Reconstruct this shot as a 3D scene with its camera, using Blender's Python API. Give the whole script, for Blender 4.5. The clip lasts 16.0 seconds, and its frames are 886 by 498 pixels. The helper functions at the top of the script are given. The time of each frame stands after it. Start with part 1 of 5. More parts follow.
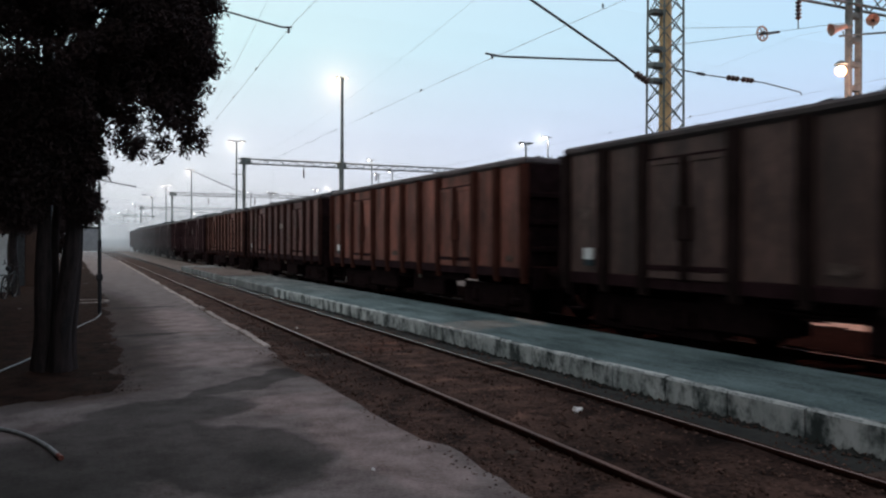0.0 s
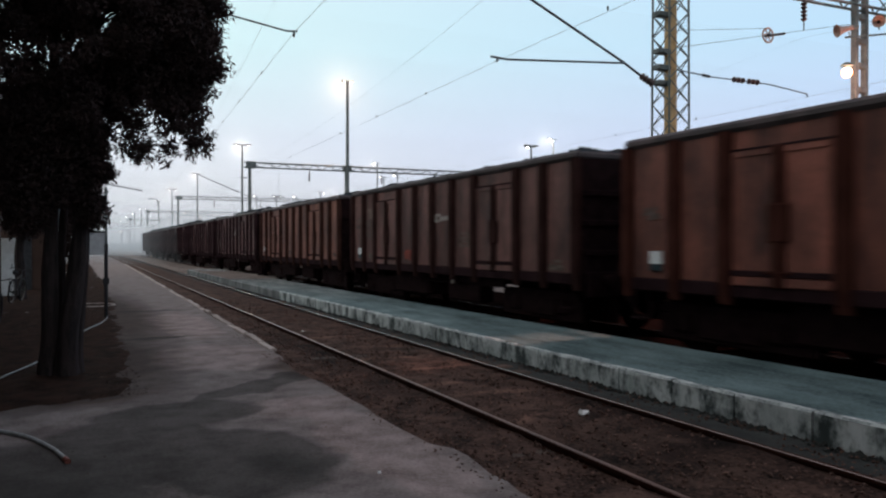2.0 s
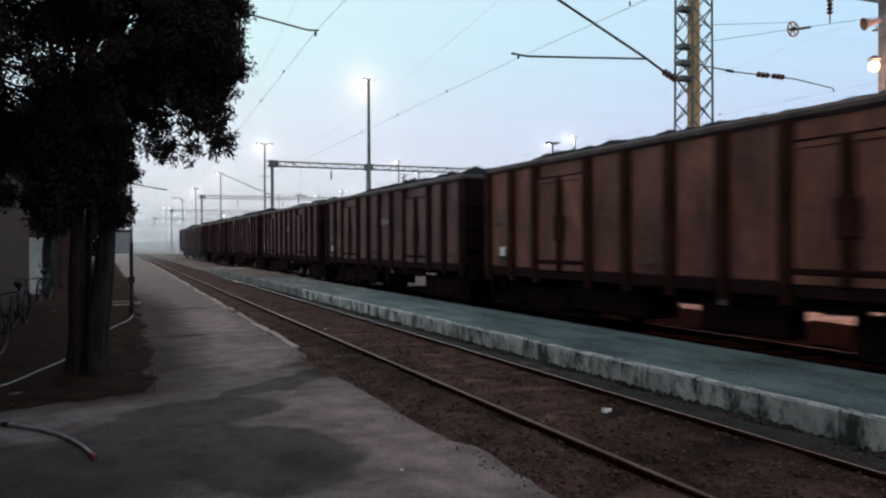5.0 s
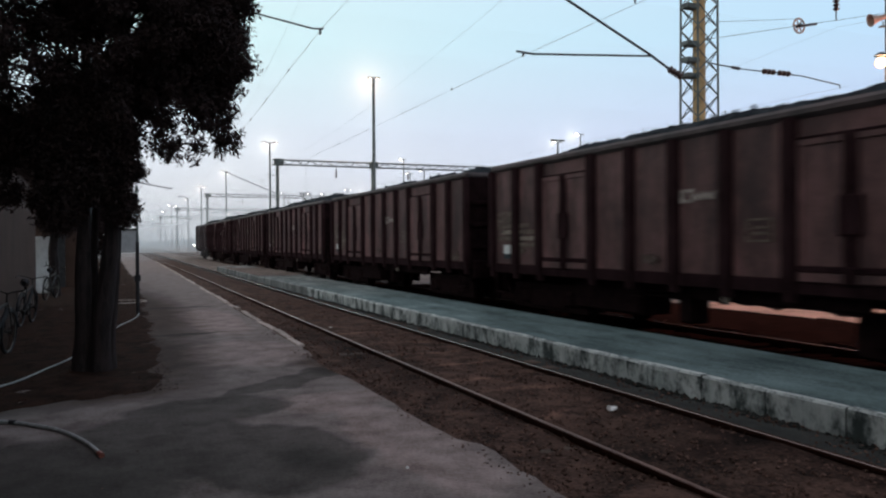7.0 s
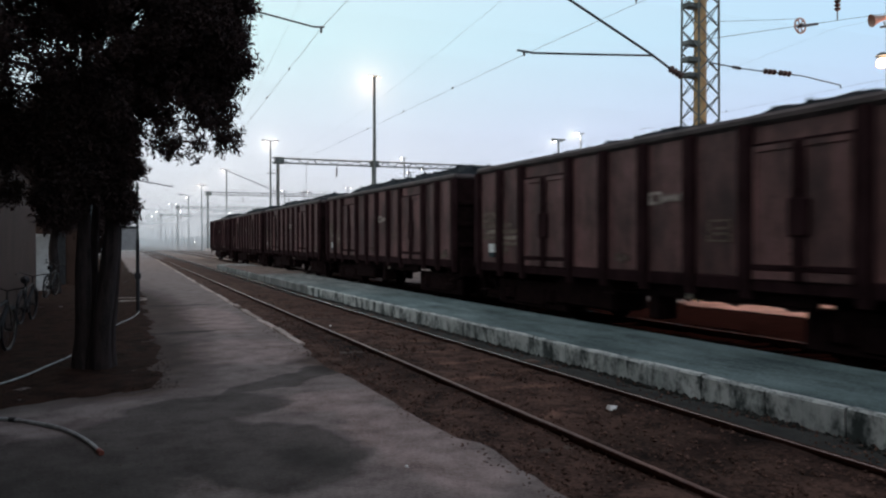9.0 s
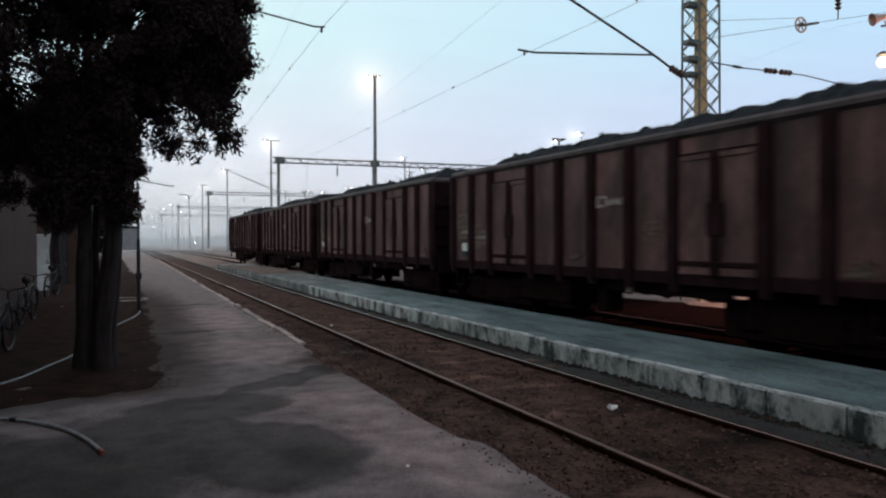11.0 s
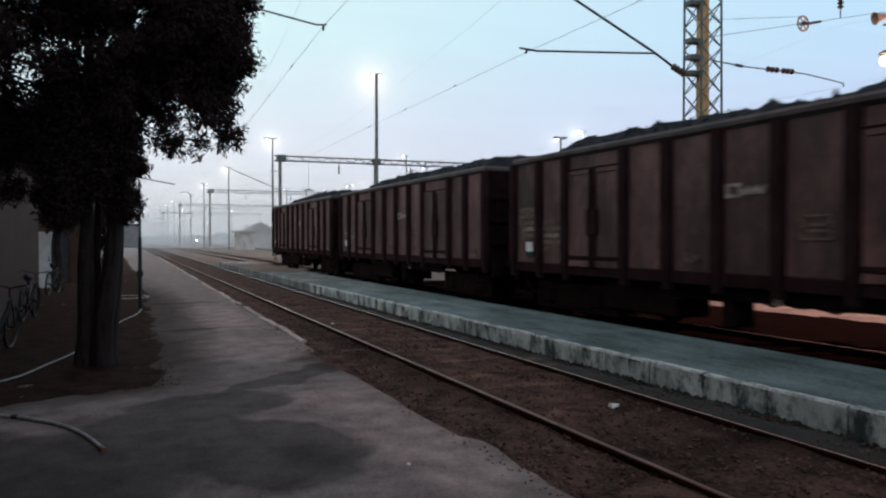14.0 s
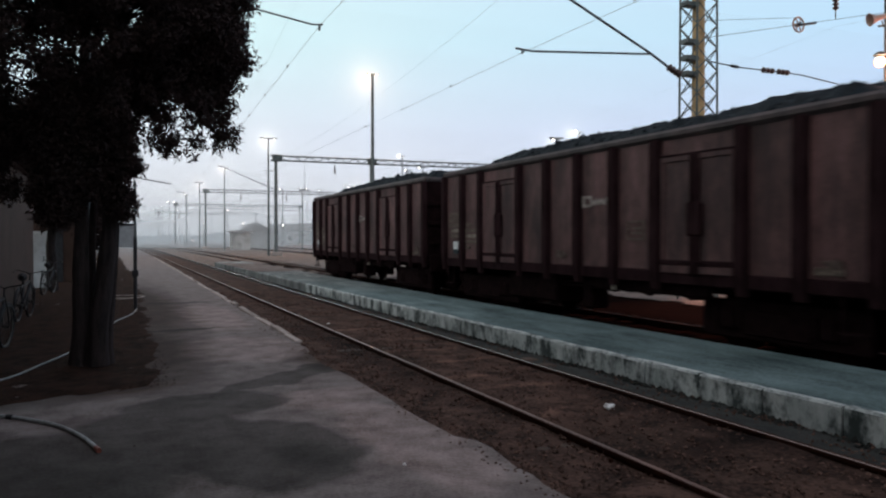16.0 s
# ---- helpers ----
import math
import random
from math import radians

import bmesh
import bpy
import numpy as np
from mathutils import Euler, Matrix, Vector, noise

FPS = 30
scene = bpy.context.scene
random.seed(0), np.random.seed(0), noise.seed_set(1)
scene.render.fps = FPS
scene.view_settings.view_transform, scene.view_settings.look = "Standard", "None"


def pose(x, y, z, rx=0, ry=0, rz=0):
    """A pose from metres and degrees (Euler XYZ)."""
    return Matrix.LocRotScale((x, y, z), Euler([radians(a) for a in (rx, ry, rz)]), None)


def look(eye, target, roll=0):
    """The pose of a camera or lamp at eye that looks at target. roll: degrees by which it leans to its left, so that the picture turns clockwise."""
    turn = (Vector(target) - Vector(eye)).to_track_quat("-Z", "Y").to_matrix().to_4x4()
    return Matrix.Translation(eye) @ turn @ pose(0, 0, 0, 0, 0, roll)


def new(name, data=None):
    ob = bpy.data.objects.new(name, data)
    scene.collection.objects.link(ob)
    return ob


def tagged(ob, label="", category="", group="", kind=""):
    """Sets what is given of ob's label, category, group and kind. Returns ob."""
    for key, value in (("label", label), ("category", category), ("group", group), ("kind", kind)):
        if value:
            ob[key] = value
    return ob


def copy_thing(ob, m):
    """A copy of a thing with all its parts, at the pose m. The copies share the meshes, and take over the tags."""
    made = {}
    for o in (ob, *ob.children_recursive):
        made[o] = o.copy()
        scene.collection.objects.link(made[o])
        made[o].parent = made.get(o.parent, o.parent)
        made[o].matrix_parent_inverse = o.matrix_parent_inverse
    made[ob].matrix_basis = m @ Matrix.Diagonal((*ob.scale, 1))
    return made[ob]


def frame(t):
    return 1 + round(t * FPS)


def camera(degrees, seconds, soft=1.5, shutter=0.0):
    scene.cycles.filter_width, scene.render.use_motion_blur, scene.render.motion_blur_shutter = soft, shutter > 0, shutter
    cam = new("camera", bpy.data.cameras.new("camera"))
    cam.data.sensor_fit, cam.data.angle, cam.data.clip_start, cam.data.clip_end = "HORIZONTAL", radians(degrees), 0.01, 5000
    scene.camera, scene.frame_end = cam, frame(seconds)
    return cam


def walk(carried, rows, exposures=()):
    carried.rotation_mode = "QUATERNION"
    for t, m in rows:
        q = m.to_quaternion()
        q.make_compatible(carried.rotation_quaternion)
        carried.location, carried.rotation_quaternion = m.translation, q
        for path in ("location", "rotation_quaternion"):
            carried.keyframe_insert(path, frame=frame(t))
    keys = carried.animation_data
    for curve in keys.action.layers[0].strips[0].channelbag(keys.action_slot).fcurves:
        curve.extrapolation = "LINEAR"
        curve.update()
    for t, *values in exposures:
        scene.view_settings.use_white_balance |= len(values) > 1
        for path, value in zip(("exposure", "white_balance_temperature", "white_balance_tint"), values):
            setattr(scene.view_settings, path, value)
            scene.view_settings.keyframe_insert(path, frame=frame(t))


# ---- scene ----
cam = camera(58.85, 16.0, soft=2.2, shutter=0.7)
walk(cam, [
    (0.0, pose(0, 0, 1.70, 89.486, -0.144, -25.595)),
    (0.5, pose(0, 0, 1.70, 89.611, -0.204, -25.551)),
    (1.0, pose(0, 0, 1.70, 89.745, -0.162, -25.528)),
    (1.5, pose(0, 0, 1.70, 89.611, 0.001, -25.272)),
    (2.0, pose(0, 0, 1.70, 89.7, 0.007, -25.195)),
    (2.5, pose(0, 0, 1.70, 89.597, 0.0, -24.894)),
    (3.0, pose(0, 0, 1.70, 89.513, 0.038, -24.647)),
    (3.5, pose(0, 0, 1.70, 89.596, 0.007, -24.508)),
    (4.0, pose(0, 0, 1.70, 89.543, 0.045, -24.175)),
    (6.5, pose(0, 0, 1.70, 89.574, 0.351, -23.275)),
    (7.0, pose(0, 0, 1.70, 89.402, 0.321, -23.249)),
    (7.5, pose(0, 0, 1.70, 89.426, 0.365, -23.24)),
    (8.0, pose(0, 0, 1.70, 89.421, 0.372, -23.253)),
    (8.5, pose(0, 0, 1.70, 89.39, 0.246, -23.214)),
    (9.0, pose(0, 0, 1.70, 89.319, 0.121, -23.229)),
    (11.5, pose(0, 0, 1.70, 89.272, 0.203, -23.172)),
    (12.0, pose(0, 0, 1.70, 89.203, 0.257, -23.224)),
    (12.5, pose(0, 0, 1.70, 89.24, 0.282, -23.238)),
    (13.0, pose(0, 0, 1.70, 89.165, 0.051, -23.151)),
    (13.5, pose(0, 0, 1.70, 89.163, 0.054, -23.079)),
    (14.0, pose(0, 0, 1.70, 89.167, 0.072, -23.081)),
    (14.5, pose(0, 0, 1.70, 89.106, 0.059, -23.257)),
    (15.0, pose(0, 0, 1.70, 89.093, 0.039, -23.23)),
    (15.5, pose(0, 0, 1.70, 89.055, 0.016, -23.168)),
    (16.0, pose(0, 0, 1.70, 89.176, -0.0, -23.38)),
])

# ---- world and lights ----
world = bpy.data.worlds.new("dusk_sky")
scene.world = world
world.use_nodes = True
wt = world.node_tree
wt.nodes.clear()
w_out = wt.nodes.new("ShaderNodeOutputWorld")
w_bg = wt.nodes.new("ShaderNodeBackground")
w_co = wt.nodes.new("ShaderNodeTexCoord")
w_sep = wt.nodes.new("ShaderNodeSeparateXYZ")
w_ramp = wt.nodes.new("ShaderNodeValToRGB")
w_side = wt.nodes.new("ShaderNodeMapRange")
w_mix = wt.nodes.new("ShaderNodeMix")
w_mix.data_type = "RGBA"
w_mix.blend_type = "MULTIPLY"
wt.links.new(w_co.outputs["Generated"], w_sep.inputs[0])
wt.links.new(w_sep.outputs["Z"], w_ramp.inputs[0])
wt.links.new(w_sep.outputs["X"], w_side.inputs["Value"])
w_side.inputs["From Min"].default_value, w_side.inputs["From Max"].default_value = -0.70, 0.85
el = w_ramp.color_ramp.elements
el[0].position, el[0].color = 0.0, (0.75, 0.82, 0.87, 1)
el[1].position, el[1].color = 1.0, (0.58, 0.60, 0.66, 1)
for pos, col in ((0.06, (0.745, 0.825, 0.90, 1)), (0.13, (0.715, 0.835, 0.935, 1)), (0.24, (0.64, 0.90, 0.95, 1)), (0.42, (0.64, 0.88, 0.93, 1)), (0.62, (0.60, 0.66, 0.72, 1))):
    e = el.new(pos)
    e.color = col
wt.links.new(w_ramp.outputs["Color"], w_mix.inputs["A"])
w_tint = wt.nodes.new("ShaderNodeValToRGB")
w_tint.color_ramp.elements[0].color = (1.50, 1.30, 1.20, 1)
w_tint.color_ramp.elements[1].color = (0.81, 0.83, 1.03, 1)
# warm glow added to the unseen sky behind the station to light the wagons
for pos in (0.374, 0.548):
    w_tint.color_ramp.elements.new(pos).color = (1.11, 1.04, 1.03, 1)
wt.links.new(w_side.outputs["Result"], w_tint.inputs[0])
wt.links.new(w_tint.outputs["Color"], w_mix.inputs["B"])
w_mix.inputs["Factor"].default_value = 1.0
wt.links.new(w_mix.outputs["Result"], w_bg.inputs["Color"])
w_bg.inputs["Strength"].default_value = 1.0
wt.links.new(w_bg.outputs[0], w_out.inputs["Surface"])


def yard_light(x, y, z, watts, colour, radius=0.15):
    data = bpy.data.lights.new("yard_light", "POINT")
    data.energy, data.color, data.shadow_soft_size = watts, colour, radius
    ob = new("yard_light", data)
    ob.matrix_world = pose(x, y, z)
    return ob


SODIUM = (1.0, 0.47, 0.33)
hooded = bpy.data.lights.new("hooded_lamp", "SPOT")
hooded.energy, hooded.color, hooded.shadow_soft_size = 15500, SODIUM, 1.1
hooded.spot_size, hooded.spot_blend = radians(66), 0.1
new("hooded_lamp", hooded).matrix_world = look((23.0, 13.3, 10.8), (17.4, 10.6, 0.0))
yard_light(22.25, 16.75, 6.95, 220, SODIUM)
# far lights stand just before the mist sheets, so halos show on them
yard_light(24.80, 75.2, 17.6, 5200, (1.0, 0.60, 0.34))
MIST_WHITE = (1.0, 0.86, 0.74)
yard_light(14.55, 76.3, 11.1, 900, MIST_WHITE)
yard_light(15.0, 110.9, 11.1, 420, MIST_WHITE)
yard_light(49.2, 76.3, 13.6, 900, MIST_WHITE)
yard_light(46.4, 76.3, 12.6, 500, MIST_WHITE)
yard_light(40.4, 110.8, 13.8, 600, MIST_WHITE)
yard_light(15.2, 141.2, 11.0, 260, MIST_WHITE)
yard_light(43.9, 141.3, 11.6, 220, MIST_WHITE)
yard_light(17.3, 189.3, 11.6, 160, MIST_WHITE)


# ---- materials ----
def material(name, base, rough=0.8, metal=0.0, dark=None, scale=3.0, grain=60.0, bump=0.3, spots=0.5, streak=0.0, vary=0.0, spec=0.3, fine_weight=0.45, world_space=False, along=1.0):
    """Two scales of variation between base and dark, fine bump, optional vertical streaks, optional change from object to object."""
    m = bpy.data.materials.new(name)
    m.use_nodes = True
    nt = m.node_tree
    b = nt.nodes["Principled BSDF"]
    b.inputs["Roughness"].default_value, b.inputs["Metallic"].default_value = rough, metal
    b.inputs["Specular IOR Level"].default_value = spec
    dark = dark or tuple(c * 0.5 for c in base)
    co = nt.nodes.new("ShaderNodeTexCoord")
    big, fine = nt.nodes.new("ShaderNodeTexNoise"), nt.nodes.new("ShaderNodeTexNoise")
    big.inputs["Scale"].default_value, big.inputs["Detail"].default_value, big.inputs["Roughness"].default_value = scale, 6, 0.62
    fine.inputs["Scale"].default_value, fine.inputs["Detail"].default_value = grain, 3
    where = nt.nodes.new("ShaderNodeNewGeometry").outputs["Position"] if world_space else co.outputs["Object"]
    src = where
    if streak or along != 1.0:
        mp = nt.nodes.new("ShaderNodeMapping")
        mp.inputs["Scale"].default_value = (1, along, streak or 1.0)
        nt.links.new(src, mp.inputs["Vector"])
        src = mp.outputs[0]
    nt.links.new(src, big.inputs["Vector"])
    nt.links.new(where, fine.inputs["Vector"])
    mix = nt.nodes.new("ShaderNodeMath")
    mix.operation = "MULTIPLY_ADD"
    nt.links.new(fine.outputs["Fac"], mix.inputs[0])
    mix.inputs[1].default_value = fine_weight
    nt.links.new(big.outputs["Fac"], mix.inputs[2])
    ramp = nt.nodes.new("ShaderNodeValToRGB")
    mid = 0.495 + 0.5 * fine_weight
    ramp.color_ramp.elements[0].position, ramp.color_ramp.elements[0].color = mid - 0.35 * spots, (*dark, 1)
    ramp.color_ramp.elements[1].position, ramp.color_ramp.elements[1].color = mid + 0.25 * spots, (*base, 1)
    nt.links.new(mix.outputs[0], ramp.inputs[0])
    col = ramp.outputs["Color"]
    if vary:
        info = nt.nodes.new("ShaderNodeObjectInfo")
        mr = nt.nodes.new("ShaderNodeMapRange")
        mr.inputs["To Min"].default_value, mr.inputs["To Max"].default_value = 1 - vary, 1 + vary
        hsv = nt.nodes.new("ShaderNodeHueSaturation")
        nt.links.new(info.outputs["Random"], mr.inputs["Value"])
        nt.links.new(mr.outputs[0], hsv.inputs["Value"])
        nt.links.new(col, hsv.inputs["Color"])
        col = hsv.outputs["Color"]
    nt.links.new(col, b.inputs["Base Color"])
    bm_node = nt.nodes.new("ShaderNodeBump")
    bm_node.inputs["Strength"].default_value, bm_node.inputs["Distance"].default_value = bump, 0.02
    nt.links.new(mix.outputs[0], bm_node.inputs["Height"])
    nt.links.new(bm_node.outputs[0], b.inputs["Normal"])
    return m


def glow(name, colour, strength):
    m = bpy.data.materials.new(name)
    m.use_nodes = True
    b = m.node_tree.nodes["Principled BSDF"]
    b.inputs["Base Color"].default_value = (*colour, 1)
    b.inputs["Emission Color"].default_value = (*colour, 1)
    b.inputs["Emission Strength"].default_value = strength
    return m


M_ASPHALT = material("worn_asphalt", (0.214, 0.181, 0.173), 0.92, dark=(0.074, 0.055, 0.051), scale=2.4, grain=38, bump=0.45, spots=0.75, fine_weight=0.5, spec=0.2)


def tint_blots(m, blots, dark, inner=0.86, outer=1.12):
    """Stains and other tones within blots, which are x, y, half length, half width, turn in degrees."""
    nt = m.node_tree
    b = nt.nodes["Principled BSDF"]
    col = b.inputs["Base Color"].links[0].from_socket
    co = nt.nodes.new("ShaderNodeTexCoord")
    nz = nt.nodes.new("ShaderNodeTexNoise")
    nz.inputs["Scale"].default_value, nz.inputs["Detail"].default_value = 1.6, 5
    sub, mul, add = [nt.nodes.new("ShaderNodeVectorMath") for _ in range(3)]
    sub.operation, mul.operation, add.operation = "SUBTRACT", "SCALE", "ADD"
    sub.inputs[1].default_value = (0.5, 0.5, 0.5)
    mul.inputs["Scale"].default_value = 0.55
    nt.links.new(co.outputs["Object"], nz.inputs["Vector"])
    nt.links.new(nz.outputs["Color"], sub.inputs[0])
    nt.links.new(sub.outputs[0], mul.inputs[0])
    nt.links.new(co.outputs["Object"], add.inputs[0])
    nt.links.new(mul.outputs[0], add.inputs[1])
    last = None
    for x, y, a, c, turn in blots:
        mp = nt.nodes.new("ShaderNodeMapping")
        mp.vector_type = "TEXTURE"
        mp.inputs["Location"].default_value = (x, y, 0)
        mp.inputs["Rotation"].default_value = (0, 0, radians(turn))
        mp.inputs["Scale"].default_value = (a, c, 50)
        ln = nt.nodes.new("ShaderNodeVectorMath")
        ln.operation = "LENGTH"
        nt.links.new(add.outputs[0], mp.inputs["Vector"])
        nt.links.new(mp.outputs[0], ln.inputs[0])
        if last is None:
            last = ln.outputs["Value"]
        else:
            mn = nt.nodes.new("ShaderNodeMath")
            mn.operation = "MINIMUM"
            nt.links.new(last, mn.inputs[0])
            nt.links.new(ln.outputs["Value"], mn.inputs[1])
            last = mn.outputs[0]
    mr = nt.nodes.new("ShaderNodeMapRange")
    mr.inputs["From Min"].default_value, mr.inputs["From Max"].default_value = inner, outer
    mr.inputs["To Min"].default_value, mr.inputs["To Max"].default_value = 1.0, 0.0
    nt.links.new(last, mr.inputs["Value"])
    mix = nt.nodes.new("ShaderNodeMix")
    mix.data_type, mix.blend_type = "RGBA", "MULTIPLY"
    nt.links.new(mr.outputs[0], mix.inputs["Factor"])
    nt.links.new(col, mix.inputs["A"])
    mix.inputs["B"].default_value = (*dark, 1)
    nt.links.new(mix.outputs["Result"], b.inputs["Base Color"])


def weather(m, low, high, scale=1.1, stretch=(1, 1, 0.35), rough=0.6):
    """Old dirt and bleaching in large soft clouds, another cut of them on each piece."""
    nt = m.node_tree
    b = nt.nodes["Principled BSDF"]
    col = b.inputs["Base Color"].links[0].from_socket
    co, info = nt.nodes.new("ShaderNodeTexCoord"), nt.nodes.new("ShaderNodeObjectInfo")
    far, add, mp = nt.nodes.new("ShaderNodeMath"), nt.nodes.new("ShaderNodeVectorMath"), nt.nodes.new("ShaderNodeMapping")
    far.operation = "MULTIPLY"
    far.inputs[1].default_value = 90.0
    nt.links.new(info.outputs["Random"], far.inputs[0])
    nt.links.new(co.outputs["Object"], add.inputs[0])
    nt.links.new(far.outputs[0], add.inputs[1])
    mp.inputs["Scale"].default_value = stretch
    nt.links.new(add.outputs[0], mp.inputs["Vector"])
    nz, ramp, mix = nt.nodes.new("ShaderNodeTexNoise"), nt.nodes.new("ShaderNodeValToRGB"), nt.nodes.new("ShaderNodeMix")
    nz.inputs["Scale"].default_value, nz.inputs["Detail"].default_value, nz.inputs["Roughness"].default_value = scale, 5, rough
    nt.links.new(mp.outputs[0], nz.inputs["Vector"])
    ramp.color_ramp.elements[0].position, ramp.color_ramp.elements[0].color = 0.34, (*low, 1)
    ramp.color_ramp.elements[1].position, ramp.color_ramp.elements[1].color = 0.66, (*high, 1)
    nt.links.new(nz.outputs["Fac"], ramp.inputs[0])
    mix.data_type, mix.blend_type = "RGBA", "MULTIPLY"
    mix.inputs["Factor"].default_value = 1.0
    nt.links.new(col, mix.inputs["A"])
    nt.links.new(ramp.outputs["Color"], mix.inputs["B"])
    nt.links.new(mix.outputs["Result"], b.inputs["Base Color"])


# pale patches, dark damp stains, the dirt trodden in along the earth, and broad darker areas
tint_blots(M_ASPHALT, [(2.25, 8.35, 0.72, 0.48, 22), (2.42, 6.4, 0.42, 1.7, 0), (2.0, 12.6, 0.9, 1.5, 0), (2.2, 18, 0.6, 3.0, 0)], (1.38, 1.32, 1.31))
tint_blots(M_ASPHALT, [(0.95, 8.45, 0.85, 0.62, 12), (1.95, 9.62, 1.0, 0.27, 40), (2.62, 10.25, 0.4, 0.3, 60), (1.25, 6.42, 0.70, 1.08, 0), (0.45, 7.2, 0.85, 1.25, 0), (-0.5, 6.3, 1.0, 1.5, 0), (-1.6, 7.2, 1.0, 1.2, 0), (1.3, 15.5, 0.9, 0.16, 10), (1.6, 22, 1.0, 0.3, 0)], (0.42, 0.43, 0.42), 0.92, 1.07)
tint_blots(M_ASPHALT, [(0.60, 13.0, 0.95, 3.9, 0), (1.0, 21.0, 1.0, 9.0, 0), (0.2, 9.75, 1.0, 0.65, 24), (2.85, 11.0, 0.45, 1.2, 0)], (0.34, 0.26, 0.23), 0.42, 1.15)
# broad darker areas along the path and at its near left
tint_blots(M_ASPHALT, [(0.9, 15.0, 0.75, 5.5, 0), (1.2, 26.0, 0.8, 10.0, 0)], (0.62, 0.60, 0.60), 0.2, 1.3)
tint_blots(M_ASPHALT, [(-0.8, 5.6, 2.0, 1.8, 0), (1.5, 6.1, 0.30, 0.5, 20), (-1.4, 9.0, 1.4, 0.4, 20)], (0.58, 0.60, 0.58), 0.5, 1.3)
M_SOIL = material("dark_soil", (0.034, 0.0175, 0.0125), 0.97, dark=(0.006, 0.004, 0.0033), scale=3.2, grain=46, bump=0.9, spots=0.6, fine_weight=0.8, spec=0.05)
M_BALLAST = material("oily_ballast", (0.094, 0.056, 0.0445), 0.95, dark=(0.0135, 0.0092, 0.0080), scale=2.6, grain=26, bump=1.0, spots=0.50, fine_weight=0.7, spec=0.05)
tint_blots(M_BALLAST, [(4.6, 8.2, 0.5, 0.09, 5), (4.4, 9.0, 0.6, 0.08, 0), (4.7, 10.2, 0.55, 0.09, -4), (4.5, 11.4, 0.6, 0.1, 3), (4.2, 6.9, 0.35, 0.07, 8), (4.9, 12.8, 0.5, 0.12, 0), (4.4, 14.5, 0.6, 0.14, 0)], (1.9, 1.8, 1.75), 0.3, 1.4)
# darker near ballast, then darker strips along the rails
tint_blots(M_BALLAST, [(4.5, 5.2, 0.9, 1.5, 0)], (0.70, 0.72, 0.72), 0.3, 1.3)
tint_blots(M_BALLAST, [(5.15, 6.0, 0.25, 3.0, 0), (3.6, 12, 0.3, 6.0, 0), (4.6, 5.2, 0.5, 0.3, 0)], (0.45, 0.44, 0.46), 0.3, 1.3)
M_FAR = material("yard_ground", (0.26, 0.19, 0.17), 0.95, dark=(0.12, 0.088, 0.08), scale=0.25, grain=9, bump=0.4, spec=0.05)
M_YARD = material("trodden_yard_strip", (0.17, 0.137, 0.124), 0.95, dark=(0.08, 0.063, 0.057), scale=1.2, grain=14, bump=0.6, spec=0.05)
M_RAILSIDE = material("rusty_rail_steel", (0.038, 0.015, 0.010), 0.85, dark=(0.026, 0.010, 0.007), scale=6, grain=90, spec=0.05)
M_RAILTOP = material("worn_rail_head", (0.20, 0.098, 0.068), 0.38, 0.6, dark=(0.085, 0.036, 0.024), scale=1.2, grain=60, bump=0.02, spec=0.5)
# brighter copy of the rail head, coloured for one rail's sky glint
M_RAILBRIGHT = material("bright_rail_head", (0.21, 0.145, 0.125), 0.22, 0.6, dark=(0.12, 0.075, 0.06), scale=1.2, grain=60, bump=0.01, spec=0.8)
# freight rail heads coloured dark for the shade under the train
M_RAILSHADE = material("shade_dark_rail_head", (0.020, 0.013, 0.011), 0.7, 0.2, dark=(0.010, 0.006, 0.005), scale=1.2, grain=60, bump=0.02)
M_SLEEPER = material("weathered_sleeper", (0.085, 0.056, 0.044), 0.9, dark=(0.03, 0.02, 0.016), scale=5, grain=50, vary=0.3)
M_PLATFORM = material("platform_concrete", (0.122, 0.180, 0.187), 0.88, dark=(0.025, 0.047, 0.051), scale=2.4, grain=26, bump=0.6, spots=0.62, fine_weight=0.55, along=0.30)
M_EDGE = material("stained_edge_concrete", (0.53, 0.57, 0.57), 0.85, dark=(0.062, 0.078, 0.078), scale=2.3, grain=16, bump=0.35, streak=0.55, spots=0.27, vary=0.12, fine_weight=0.22, world_space=True)
weather(M_EDGE, (0.62, 0.65, 0.65), (1.16, 1.14, 1.14), 3.5, (1, 1, 0.4), 0.7)
# darker edge colour for the blocks past 25.5 m
M_EDGE_FAR = material("far_edge_concrete", (0.19, 0.20, 0.20), 0.9, dark=(0.05, 0.056, 0.055), scale=1.6, grain=16, bump=0.35, streak=0.55, spots=0.45, vary=0.2, fine_weight=0.22, world_space=True)
M_KERB = material("old_kerb_concrete", (0.42, 0.36, 0.33), 0.9, dark=(0.17, 0.14, 0.125), scale=8, grain=70, vary=0.25)
M_STEEL = material("galvanised_mast_steel", (0.15, 0.17, 0.17), 0.65, 0.2, dark=(0.06, 0.07, 0.072), scale=3, grain=60)
# ochre deepened to carry the sodium lamp's light on the column
M_MASTPOLE = material("lamplit_ochre_column", (0.56, 0.38, 0.19), 0.65, 0.0, dark=(0.24, 0.16, 0.09), scale=3, grain=60)
M_WIRE = material("dark_wire", (0.05, 0.05, 0.055), 0.5, 0.6, scale=8)
M_INSUL = material("brown_porcelain", (0.065, 0.036, 0.034), 0.3, scale=8, bump=0.05)
